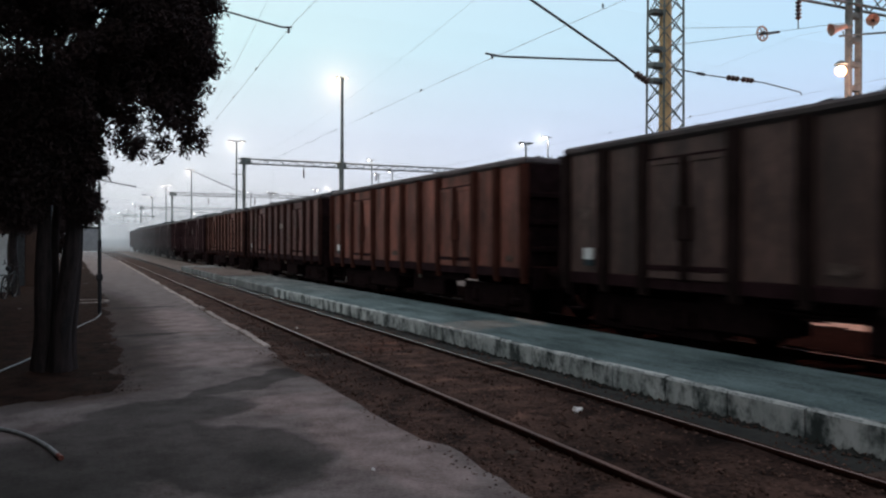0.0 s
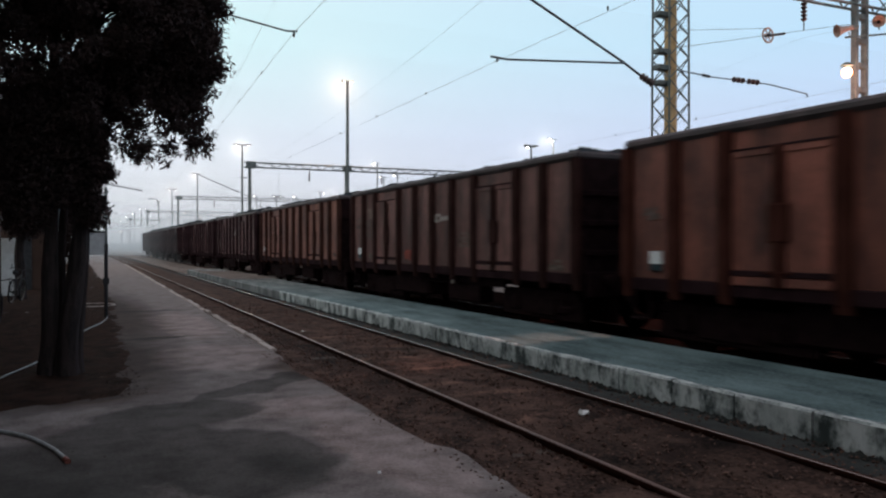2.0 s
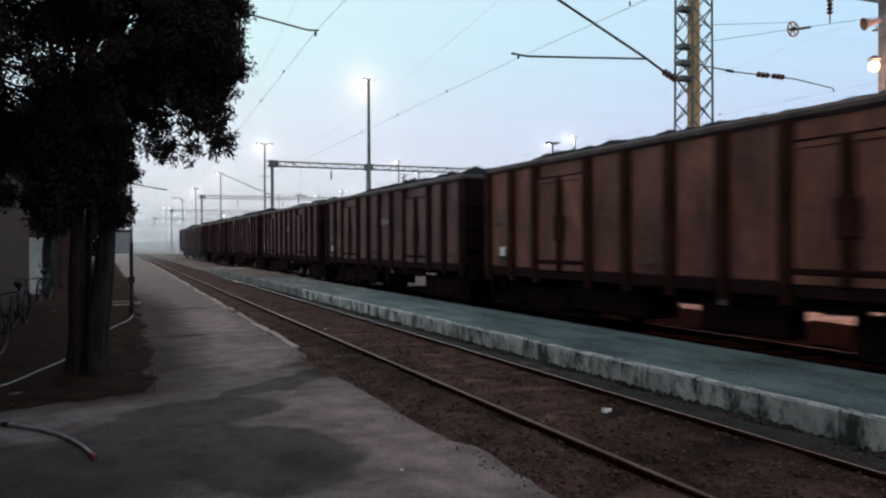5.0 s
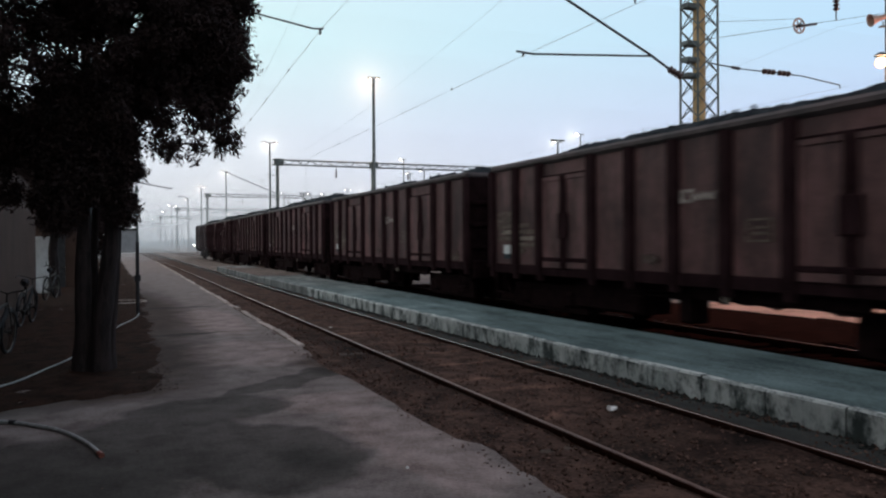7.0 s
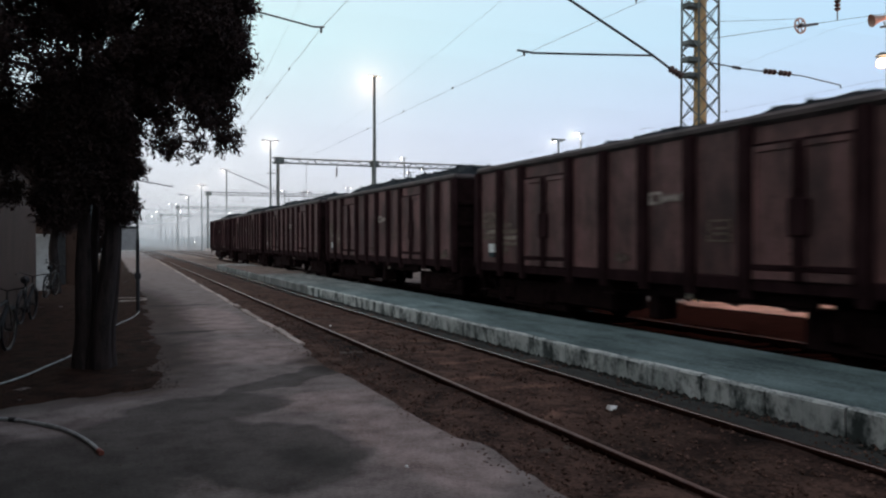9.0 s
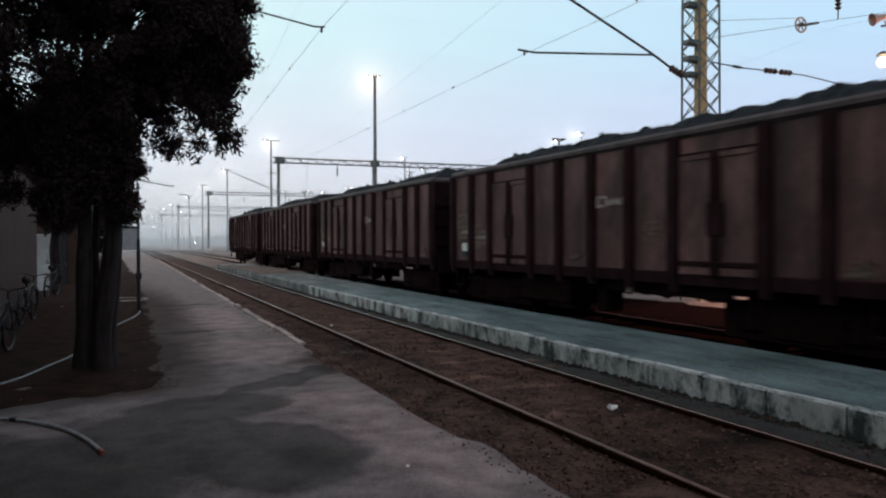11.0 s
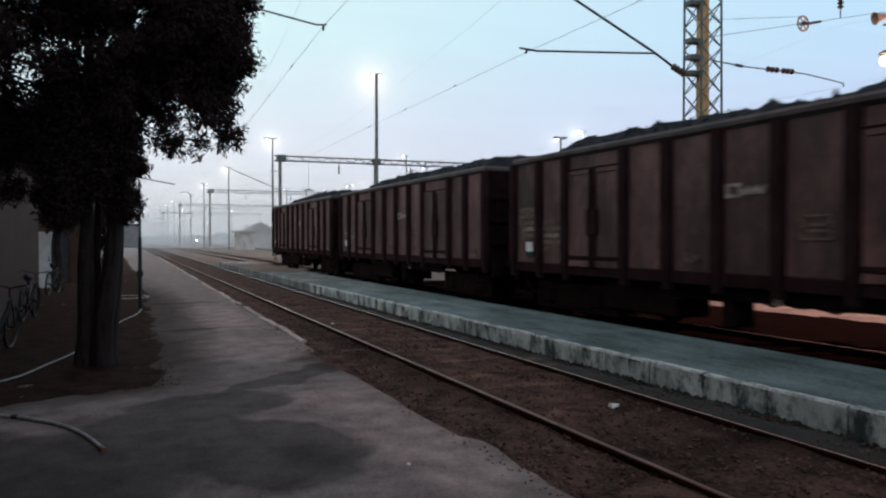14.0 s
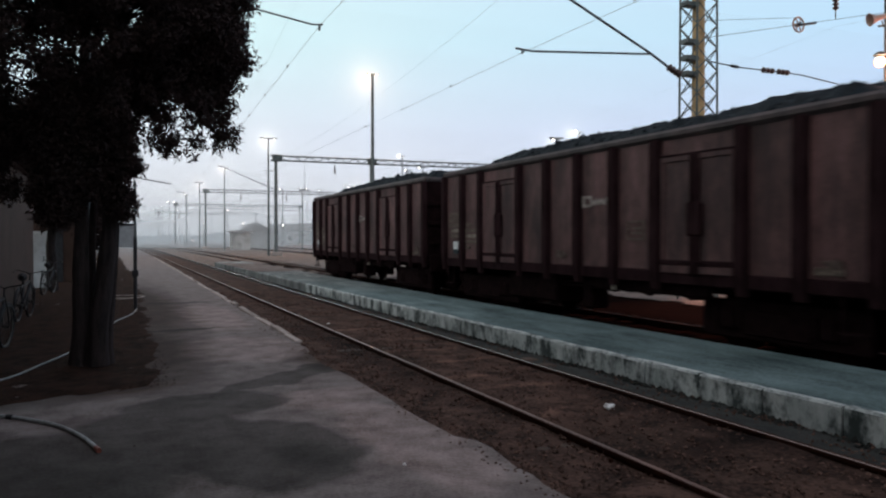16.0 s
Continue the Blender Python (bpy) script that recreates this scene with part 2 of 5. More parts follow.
M_LEAF = material("dark_needles", (0.038, 0.0225, 0.0205), 0.8, dark=(0.015, 0.0105, 0.0105), scale=5, grain=40, bump=0.0, spec=0.1)
M_BARK = material("furrowed_bark", (0.032, 0.021, 0.0205), 0.95, dark=(0.006, 0.0042, 0.0042), scale=14, grain=60, bump=1.0, streak=0.18)
M_COAL = material("coal", (0.014, 0.020, 0.026), 0.85, dark=(0.005, 0.0065, 0.008), scale=6, grain=30, bump=1.0, spec=0.1)
# near black for grease and for the shade under and between wagons
M_BLACK = material("greasy_shaded_steel", (0.0175, 0.0088, 0.0096), 0.85, dark=(0.0070, 0.0038, 0.0042), scale=6, grain=60, spec=0.02)
M_TAG = material("white_tag", (0.66, 0.70, 0.72), 0.6, dark=(0.6, 0.6, 0.6), scale=10)
M_CARD = material("blue_green_card", (0.012, 0.034, 0.045), 0.6, scale=10)
M_MARK = material("faded_white_paint", (0.28, 0.235, 0.20), 0.8, dark=(0.045, 0.032, 0.028), scale=16, grain=30, bump=0.1, spots=0.35)
M_WORN = material("rubbed_wagon_paint", (0.115, 0.083, 0.074), 0.85, dark=(0.04, 0.025, 0.023), scale=9, grain=26, bump=0.1, spots=0.6)
M_SCUFF = material("scuffed_pale_paint", (0.19, 0.135, 0.115), 0.85, dark=(0.045, 0.027, 0.024), scale=9, grain=26, bump=0.15, spots=0.5)
M_PRIMER = material("red_primer_patch", (0.26, 0.052, 0.036), 0.8, dark=(0.09, 0.024, 0.019), scale=7, grain=26, bump=0.1, spots=0.7)
M_BADGE = material("white_badge_paint", (0.36, 0.32, 0.30), 0.8, dark=(0.09, 0.07, 0.066), scale=16, grain=30, bump=0.1, spots=0.4)
M_MARK_DIM = material("worn_off_paint", (0.165, 0.130, 0.105), 0.8, dark=(0.036, 0.024, 0.023), scale=16, grain=30, bump=0.1, spots=0.4)
M_HOSE = material("pale_hose", (0.30, 0.31, 0.31), 0.6, dark=(0.17, 0.175, 0.175), scale=12)
M_HOSE_END = material("orange_hose_end", (0.22, 0.065, 0.045), 0.5, scale=12)
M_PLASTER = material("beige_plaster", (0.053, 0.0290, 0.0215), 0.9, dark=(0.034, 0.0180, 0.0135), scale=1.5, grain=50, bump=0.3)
M_WHITE = material("white_paint", (0.72, 0.73, 0.74), 0.7, dark=(0.55, 0.55, 0.56), scale=4)
M_RUBBER = material("bicycle_black", (0.014, 0.014, 0.016), 0.6, scale=10)
M_CHROME = material("dull_chrome", (0.06, 0.054, 0.052), 0.45, 0.6, scale=10, bump=0.05)
M_BIKERIM = material("worn_bicycle_rim", (0.20, 0.18, 0.16), 0.5, 0.3, scale=10, bump=0.05)
M_PAPER = material("crumpled_paper", (0.8, 0.8, 0.8), 0.8, scale=10)
M_HORN = material("pale_horn_paint", (0.46, 0.31, 0.26), 0.5, scale=10)
M_SIGN = material("pale_sign_face", (0.44, 0.45, 0.46), 0.6, dark=(0.32, 0.32, 0.33), scale=6)
M_HOUSE = material("far_house_plaster", (0.42, 0.41, 0.40), 0.9, scale=1)
M_ROOF = material("far_house_roof", (0.17, 0.145, 0.14), 0.9, scale=1)
# haze is put into the pale base colour of the far treeline
M_HAZE = material("haze_pale_trees", (0.30, 0.31, 0.33), 1.0, scale=0.1, grain=1)
G_WARM = glow("sodium_lamp_glow", (1.0, 0.80, 0.55), 14)
G_WHITE = glow("white_lamp_glow", (1.0, 0.95, 0.88), 16)
# glow for a disc that imitates the orange halo round the lamp
G_AMBER = glow("amber_halo_glow", (1.0, 0.52, 0.26), 0.95)
# shade under the train put into the colour of bed and sleepers
M_BED_SHADE = material("shade_black_ballast", (0.0085, 0.0046, 0.0042), 0.95, dark=(0.0036, 0.0022, 0.0020), scale=3, grain=40, bump=0.6, spec=0.0)
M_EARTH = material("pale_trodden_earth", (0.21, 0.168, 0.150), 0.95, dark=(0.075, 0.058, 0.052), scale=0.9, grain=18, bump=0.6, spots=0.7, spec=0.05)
# the platform turns paler and warmer towards its far end
tint_blots(M_PLATFORM, [(7.6, 48.0, 3.2, 27.0, 0)], (2.1, 1.40, 1.28), 0.45, 1.1)
weather(M_PLATFORM, (0.62, 0.66, 0.66), (1.35, 1.30, 1.30), 0.7, (1, 0.6, 1), 0.7)
# the top bevel of each edge block has a tone of its own
M_NOSING = material("block_nosing", (0.42, 0.46, 0.45), 0.85, dark=(0.12, 0.14, 0.14), scale=5, grain=30, bump=0.3)
M_MOSS = material("mossy_strip", (0.026, 0.028, 0.026), 0.97, dark=(0.007, 0.009, 0.009), scale=3, grain=50, bump=0.8)


# ---- mesh tools ----
class Build:
    """Collects boxes, tubes and lathes into one mesh."""

    def __init__(self):
        self.v, self.f = [], []

    def add(self, verts, faces):
        n = len(self.v)
        self.v += [tuple(p) for p in verts]
        self.f += [tuple(i + n for i in f) for f in faces]
        return self

    def box(self, x0, y0, z0, x1, y1, z1, bevel=0.0):
        if bevel <= 0:
            self.add([(x, y, z) for x in (x0, x1) for y in (y0, y1) for z in (z0, z1)],
                     [(0, 1, 3, 2), (4, 6, 7, 5), (0, 4, 5, 1), (2, 3, 7, 6), (0, 2, 6, 4), (1, 5, 7, 3)])
            return self
        b = min(bevel, (x1 - x0) * 0.45, (y1 - y0) * 0.45, (z1 - z0) * 0.45)
        tmp = bmesh.new()
        vs = [tmp.verts.new((x, y, z)) for x in (x0, x1) for y in (y0, y1) for z in (z0, z1)]
        for q in [(0, 1, 3, 2), (4, 6, 7, 5), (0, 4, 5, 1), (2, 3, 7, 6), (0, 2, 6, 4), (1, 5, 7, 3)]:
            tmp.faces.new([vs[i] for i in q])
        bmesh.ops.bevel(tmp, geom=tmp.edges[:], offset=b, segments=1, affect="EDGES")
        tmp.verts.index_update()
        self.add([v.co[:] for v in tmp.verts], [[v.index for v in f.verts] for f in tmp.faces])
        tmp.free()
        return self

    def tube(self, path, r, n=8, caps=True):
        pts = [Vector(p) for p in path]
        rs = r if isinstance(r, (list, tuple)) else [r] * len(pts)
        base = len(self.v)
        up = None
        for i, p in enumerate(pts):
            d = (pts[min(i + 1, len(pts) - 1)] - pts[max(i - 1, 0)]).normalized()
            if up is None:
                up = Vector((0, 0, 1)) if abs(d.z) < 0.9 else Vector((1, 0, 0))
            side = d.cross(up).normalized()
            up = side.cross(d).normalized()
            for k in range(n):
                a = 2 * math.pi * k / n
                self.v.append(tuple(p + (side * math.cos(a) + up * math.sin(a)) * rs[i]))
        for i in range(len(pts) - 1):
            for k in range(n):
                a, b = base + i * n + k, base + i * n + (k + 1) % n
                self.f.append((a, b, b + n, a + n))
        if caps:
            self.f.append(tuple(base + k for k in reversed(range(n))))
            e = base + (len(pts) - 1) * n
            self.f.append(tuple(e + k for k in range(n)))
        return self

    def bar(self, a, b, w, h):
        """A square bar from a to b."""
        return self.tube([a, b], max(w, h) * 0.7, 4)

    def mesh(self, name, mat, smooth=False):
        me = bpy.data.meshes.new(name)
        me.from_pydata(self.v, [], self.f)
        me.materials.append(mat)
        if smooth:
            me.polygons.foreach_set("use_smooth", [True] * len(me.polygons))
        me.update()
        return me


def part(name, build, mat, parent, label="", m=None, smooth=False):
    data = build.mesh(name, mat, smooth) if isinstance(build, Build) else build
    ob = new(name, data)
    if parent:
        ob.parent = parent
    if m is not None:
        ob.matrix_basis = m
    if label:
        ob["label"] = label
    return ob


def empty(name, m=None):
    ob = new(name)
    ob.empty_display_size = 0.2
    if m is not None:
        ob.matrix_basis = m
    return ob


def bend(y):
    """How far the tracks swing to the right far down the line, fitted to the camera's view."""
    d = y - 33
    return 0.011 * 0.5 * (d + math.sqrt(d * d + 120)) - 0.011 * 0.5 * (-33 + math.sqrt(33 * 33 + 120))


def swing(y):
    """How far the near track drifts to the right; its slope is fitted to the camera's view."""
    return 0.0125 * (y - 5)


def strip(name, x0, x1, z0, z1, ys, mat, wave=0.0, bump_z=0.0, cols=1, seed=0.0, shift=None):
    """A ground strip along the track between x0 and x1, with a ragged edge on its right and an uneven top."""
    b = Build()
    n = cols + 1
    for y in ys:
        for c in range(n):
            k = c / cols
            x = x0 + (x1 - x0) * k
            if wave:
                x += k * wave * (noise.noise((y * 0.8, seed, 0)) + 0.5 * noise.noise((y * 3.1, seed, 4)))
            z = z0 + (z1 - z0) * k
            if bump_z:
                z += bump_z * noise.noise((x * 1.3, y * 1.3, seed)) + 0.4 * bump_z * noise.noise((x * 6, y * 6, seed))
            b.v.append((x + bend(y) + (shift(y) if shift else 0), y, z))
    for i in range(len(ys) - 1):
        for c in range(cols):
            a = i * n + c
            b.f.append((a, a + 1, a + 1 + n, a + n))
    ob = part(name, b, mat, None, smooth=True)
    ob["kind"] = "structure"
    return ob


def steps(near, far, start, grow=1.04):
    """Places along the track, close together at the near end and wider far off."""
    out, d, y = [], start, near
    while y < far:
        out.append(y)
        y += d
        d = start if y < 25 else d * grow
    return out + [far]


# ---- ground ----
b = Build()
b.add([(-1500, -600, -0.30), (1500, -600, -0.30), (1500, 2500, -0.30), (-1500, 2500, -0.30)], [(0, 1, 2, 3)])
tagged(part("ground", b, M_FAR, None), "bare brown-grey ground of the railway yard", "ground", kind="structure")

YS = steps(-12, 420, 0.25)
tagged(strip("pavement", -9, 2.86, -0.045, -0.035, YS, M_ASPHALT, wave=0.11, bump_z=0.008, cols=40, seed=2.2, shift=lambda y: (-0.06 if y > 6 else 0) if y < 11 else min(-0.06 + (y - 11) * 0.1, 0.06 + 0.019 * (min(y, 90) - 12) - bend(min(y, 90)))), "worn patched asphalt path beside the track", "pavement")
tagged(strip("track_bed", 2.3, 5.42, -0.075, -0.06, YS, M_BALLAST, bump_z=0.035, cols=40, seed=5.1), "dark oily ballast and soil round the rails", "track bed")
tagged(strip("track_bed", 5.40, 6.3, -0.065, -0.125, YS, M_MOSS, bump_z=0.03, cols=12, seed=6.1), "dark mossy strip at the foot of the platform", "track bed")
tagged(strip("track_bed", 8.0, 11.45, -0.12, -0.12, [y for y in YS if y < 34], M_BED_SHADE, bump_z=0.05, cols=10, seed=7.7), "ballast under the freight track, coloured dark as the train's shade", "track bed")
# the same bed farther off, left pale without the painted shade
tagged(strip("track_bed", 8.0, 11.45, -0.11, -0.11, [y for y in YS if y > 32], M_EARTH, bump_z=0.05, cols=10, seed=7.9), "far bed of the freight track, pale where no shade is painted", "track bed")

# soil bed under the trees, with a ragged rim towards the asphalt
b = Build()
bed_y = steps(0, 170, 0.1, 1.05)
cols = 70
for v in bed_y:
    for c in range(cols + 1):
        u = 1 - (1 - c / cols) ** 2
        x = -9 + u * (9.86 + 0.12 * min(1, v / 2.5) + 0.022 * min(v, 30) + 0.16 * noise.noise((v * 0.9, 3.3, 0)) + 0.05 * noise.noise((v * 2.3, 1, 0)))
        y = v + 9.2 + 0.48 * (x + 0.3) * (1 if x > -2 else 0) + (-0.8 if x <= -2 else 0) + 0.12 * noise.noise((x * 2.1, 8.8, 0))
        rim = min(1.0, v / 0.5) * min(1.0, (1 - u) * 9.7 / 0.45)
        z = -0.068 + rim * (0.045 + 0.016 * noise.noise((x * 1.5, y * 1.5, 2))) + 0.016 * noise.noise((x * 6, y * 6, 2)) + 0.008 * noise.noise((x * 15, y * 15, 2))
        b.v.append((x, y, z))
for i in range(len(bed_y) - 1):
    for c in range(cols):
        a = i * (cols + 1) + c
        b.f.append((a, a + 1, a + cols + 2, a + cols + 1))
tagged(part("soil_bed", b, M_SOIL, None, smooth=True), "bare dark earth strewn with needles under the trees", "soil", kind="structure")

# island platform between the two tracks
P0, P1, PZ = 6.12, 8.10, 0.18
PLAT_END = 50.0
tagged(strip("platform", P0 + 0.085, P1, PZ - 0.006, PZ + 0.01, [y for y in YS if y < PLAT_END + 1.0], M_PLATFORM, bump_z=0.006, cols=14, seed=9.9), "low concrete platform with a worn blue-grey surface", "platform")
earth = strip("pavement", 6.16, 8.3, 0.196, 0.206, [y for y in YS if y > PLAT_END - 15.0], M_EARTH, wave=0.3, bump_z=0.03, cols=12, seed=3.9)
for v in earth.data.vertices:
    k = min(1.0, max(0.0, (v.co.y - PLAT_END + 4.0) / 16.0))
    v.co.z -= 0.20 * k
    side = v.index % 13
    if v.co.y > PLAT_END and (side < 2 or side == 12):
        v.co.z = -0.12 if side != 1 else 0.5 * v.co.z - 0.06
tagged(earth, "pale trodden earth ramp at the platform's far end", "pavement")
b = Build()
back = [y for y in YS if y < PLAT_END + 1.0]
for y in back:
    b.v += [(P1 + bend(y), y, PZ + 0.01), (P1 + bend(y), y, -0.3)]
for i in range(len(back) - 1):
    b.f.append((2 * i, 2 * i + 1, 2 * i + 3, 2 * i + 2))
tagged(part("platform_back", b, M_PLATFORM, None), "rear concrete face of the low platform", "platform", kind="structure")

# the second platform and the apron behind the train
# strip coloured dark to carry the train's shade up to the yard strip
tagged(strip("track_bed", 11.4, 14.4, -0.11, -0.06, [y for y in YS if y < 30], M_BED_SHADE, bump_z=0.04, cols=6, seed=8.8), "ground strip beside the freight track, coloured dark as shade", "track bed")
for x0, y0, y1 in ((14.2, -12, 29.5), (11.35, 29.5, 150)):
    tagged(strip("pavement", x0, 19.0, -0.05, 0.0, steps(y0, y1, 1.0, 1.08), M_YARD if y0 < 0 else M_EARTH, bump_z=0.03, cols=10, seed=4.4), "pale trodden yard strip behind the freight track", "pavement")


# ---- rails and sleepers ----
def rail(x, label, top=None, side=None, drift=bend):
    foot, head = Build(), Build()
    prof_side = [(-0.07, -0.17), (0.07, -0.17), (0.07, -0.158), (0.012, -0.14), (0.010, -0.045), (0.031, -0.035), (0.032, -0.006), (0.020, 0.0), (-0.020, 0.0), (-0.032, -0.006), (-0.031, -0.035), (-0.010, -0.045), (-0.012, -0.14), (-0.07, -0.158)]
    ys = steps(-30, 420, 3.0, 1.05)
    # the wheels polish the head; facets tilt to glint in the camera's view
    polished = ((-0.027, -0.0022), (-0.015, 0.0006), (0.0, 0.0016), (0.014, 0.0010)) if x < 5 else ((-0.0300, -0.0045), (-0.024, -0.0012), (-0.017, 0.0010), (-0.006, 0.0016))
    n = len(prof_side)
    for y in ys:
        foot.v += [(x + drift(y) + px, y, pz) for px, pz in prof_side]
    for i in range(len(ys) - 1):
        for k in range(n):
            a, c = i * n + k, i * n + (k + 1) % n
            foot.f.append((a, c, c + n, a + n))
    for y in ys:
        head.v += [(x + drift(y) + px, y, pz) for px, pz in polished]
    for i in range(len(ys) - 1):
        for k in range(3):
            a = i * 4 + k
            head.f.append((a, a + 1, a + 5, a + 4))
    ob = part("rail", foot, side or M_RAILSIDE, None)
    part("running_surface", head, top or M_RAILTOP, ob, "worn reddish steel head", smooth=True)
    return tagged(ob, label, "rail", group="rails", kind="structure")


RAILS = (3.745, 5.295, 8.98, 10.485)
for x in RAILS:
    rail(x, "rusty steel rail with a worn running surface", M_RAILTOP if x < 5 else (M_RAILBRIGHT if x < 6 else M_RAILSHADE), M_RAILSIDE, swing if x < 6 else bend)
for x in (20.0, 21.5, 27.5, 29.0):
    rail(x, "rusty steel rail of a far siding")

sleeper_mesh = Build().box(-1.25, -0.12, -0.1, 1.25, 0.12, 0.0, 0.02).mesh("sleeper", M_SLEEPER)
# the same sleeper, coloured with the shade under the train
sleeper_shaded = Build().box(-1.25, -0.12, -0.1, 1.25, 0.12, 0.0, 0.02).mesh("sleeper", M_BED_SHADE)
for tx, name, drift in ((4.52, "near", swing), (9.73, "far", bend)):
    bed = tagged(empty("sleepers"), "weathered sleepers half buried in dark ballast", "sleepers", kind="structure")
    for i in range(100):
        y = -6 + i * 0.62
        s = part("sleeper", sleeper_mesh if name == "near" else sleeper_shaded, None, bed)
        s.matrix_basis = pose(tx + drift(y) + random.uniform(-0.03, 0.03), y, -0.088 + random.uniform(-0.03, 0.012), random.uniform(-0.5, 0.5), random.uniform(-0.5, 0.5), random.uniform(-1, 1))

# rail fastenings on the near track
clip = Build().box(-0.10, -0.045, -0.16, 0.10, 0.045, -0.135, 0.01).tube([(-0.07, 0, -0.14), (-0.07, 0, -0.10)], 0.018, 6).tube([(0.07, 0, -0.14), (0.07, 0, -0.10)], 0.018, 6).mesh("rail_clip", M_RAILSIDE)
for x in RAILS[:2]:
    holder = tagged(empty("rail_clips"), "rusty rail clips bolted down on the sleepers", "rail clips", kind="structure")
    for i in range(60):
        y = -6 + i * 0.62
        part("rail_clip", clip, None, holder, m=pose(x + swing(y), y, 0.045))

# ---- loose stones ----
def scatter(name, count, seed, spot, r0, r1, mat, label):
    """Many small angular stones, half sunk into the ground."""
    rng = random.Random(seed)
    b = Build()
    for _ in range(count):
        x, y, z = spot(rng)
        r = rng.uniform(r0, r1)
        a = rng.uniform(0, 6.28)
        ca, sa = math.cos(a), math.sin(a)
        pts = []
        for dx, dy, dz in ((1, 0, 0.1), (-0.9, 0.1, 0), (0.1, 0.8, 0), (0, -0.9, 0.1), (0.1, 0.1, 0.7), (0, 0, -0.6)):
            dx, dy, dz = (q * r * rng.uniform(0.6, 1.3) for q in (dx, dy, dz))
            pts.append((x + dx * ca - dy * sa, y + dx * sa + dy * ca, z + dz))
        b.add(pts, [(0, 2, 4), (2, 1, 4), (1, 3, 4), (3, 0, 4), (2, 0, 5), (1, 2, 5), (3, 1, 5), (0, 3, 5)])
    return tagged(part(name, b, mat, None), label, "stones", kind="stuff")


def stone_material(name, c0, c1):
    m = material(name, c1, 0.95, dark=c0, scale=20, grain=90, spec=0.1)
    nt = m.node_tree
    b = nt.nodes["Principled BSDF"]
    col = b.inputs["Base Color"].links[0].from_socket
    geo = nt.nodes.new("ShaderNodeNewGeometry")
    mr, hsv = nt.nodes.new("ShaderNodeMapRange"), nt.nodes.new("ShaderNodeHueSaturation")
    mr.inputs["To Min"].default_value, mr.inputs["To Max"].default_value = 0.9, 2.6
    nt.links.new(geo.outputs["Random Per Island"], mr.inputs["Value"])
    nt.links.new(mr.outputs[0], hsv.inputs["Value"])
    nt.links.new(col, hsv.inputs["Color"])
    nt.links.new(hsv.outputs["Color"], b.inputs["Base Color"])
    return m


M_STONE = stone_material("brown_ballast_stone", (0.030, 0.018, 0.014), (0.062, 0.038, 0.031))
M_TWIG = stone_material("fallen_needles", (0.010, 0.0065, 0.005), (0.026, 0.016, 0.012))


def near_y(rng, far=26.0):
    return 2.5 + (far - 2.5) * rng.random() ** 1.7


scatter("ballast_stones", 7000, 21, lambda r: (r.uniform(2.95, 5.42), near_y(r), -0.062 + r.uniform(-0.012, 0.012)), 0.010, 0.030, M_STONE, "small brown ballast stones between the rails")
scatter("ballast_stones", 700, 27, lambda r: (2.98 - 0.30 * r.random() ** 2, 4.5 + 11 * r.random() ** 1.3, -0.037 + r.uniform(-0.006, 0.004)), 0.006, 0.020, M_STONE, "loose brown stones strewn over the asphalt edge")
scatter("ballast_stones", 1200, 22, lambda r: (r.uniform(5.45, 6.08), near_y(r, 18), -0.085 + r.uniform(-0.02, 0.012)), 0.010, 0.026, M_STONE, "small dark stones at the foot of the platform")
scatter("moss_clumps", 1500, 29, lambda r: (6.12 - 0.16 * r.random() ** 2, 3 + 30 * r.random() ** 1.5, -0.125 + 0.03 * r.random()), 0.015, 0.06, M_MOSS, "dark moss and dirt heaped along the platform's foot")
scatter("fallen_litter", 3500, 23, lambda r: (r.uniform(-2.6, 0.80), 9.75 + 16 * r.random() ** 1.5, -0.030 + r.uniform(-0.008, 0.008)), 0.004, 0.016, M_TWIG, "fallen needles and crumbs of earth under the trees")
scatter("path_grit", 500, 24, lambda r: (r.uniform(-1.2, 2.75), 3.0 + 14 * r.random() ** 1.4, -0.038), 0.003, 0.010, M_STONE, "fine grit lying on the asphalt path")

# ---- kerb stones of the path ----
kerb = tagged(empty("kerb"), "row of chipped old concrete kerb stones", "kerb", kind="structure")
y = 12.9
while y < 75:
    ln = random.uniform(0.75, 0.98)
    if random.random() > 0.04:
        b = Build().box(-0.07, 0.01, -0.2, 0.06 + random.uniform(-0.015, 0.01), ln - random.uniform(0.01, 0.05), 0, 0.015)
        part("kerb_stone", b, M_KERB, kerb, m=pose(2.98 + 0.019 * (y - 12) + random.uniform(-0.03, 0.02), y, -0.006 + random.uniform(-0.02, 0.012), random.uniform(-0.7, 0.7), random.uniform(-4, 4), random.uniform(-1.5, 1.5)))
    y += ln

# ---- platform edge blocks ----
edge = tagged(empty("platform_edge"), "row of stained pale concrete edge blocks", "platform edge", kind="structure")
y = -6.22
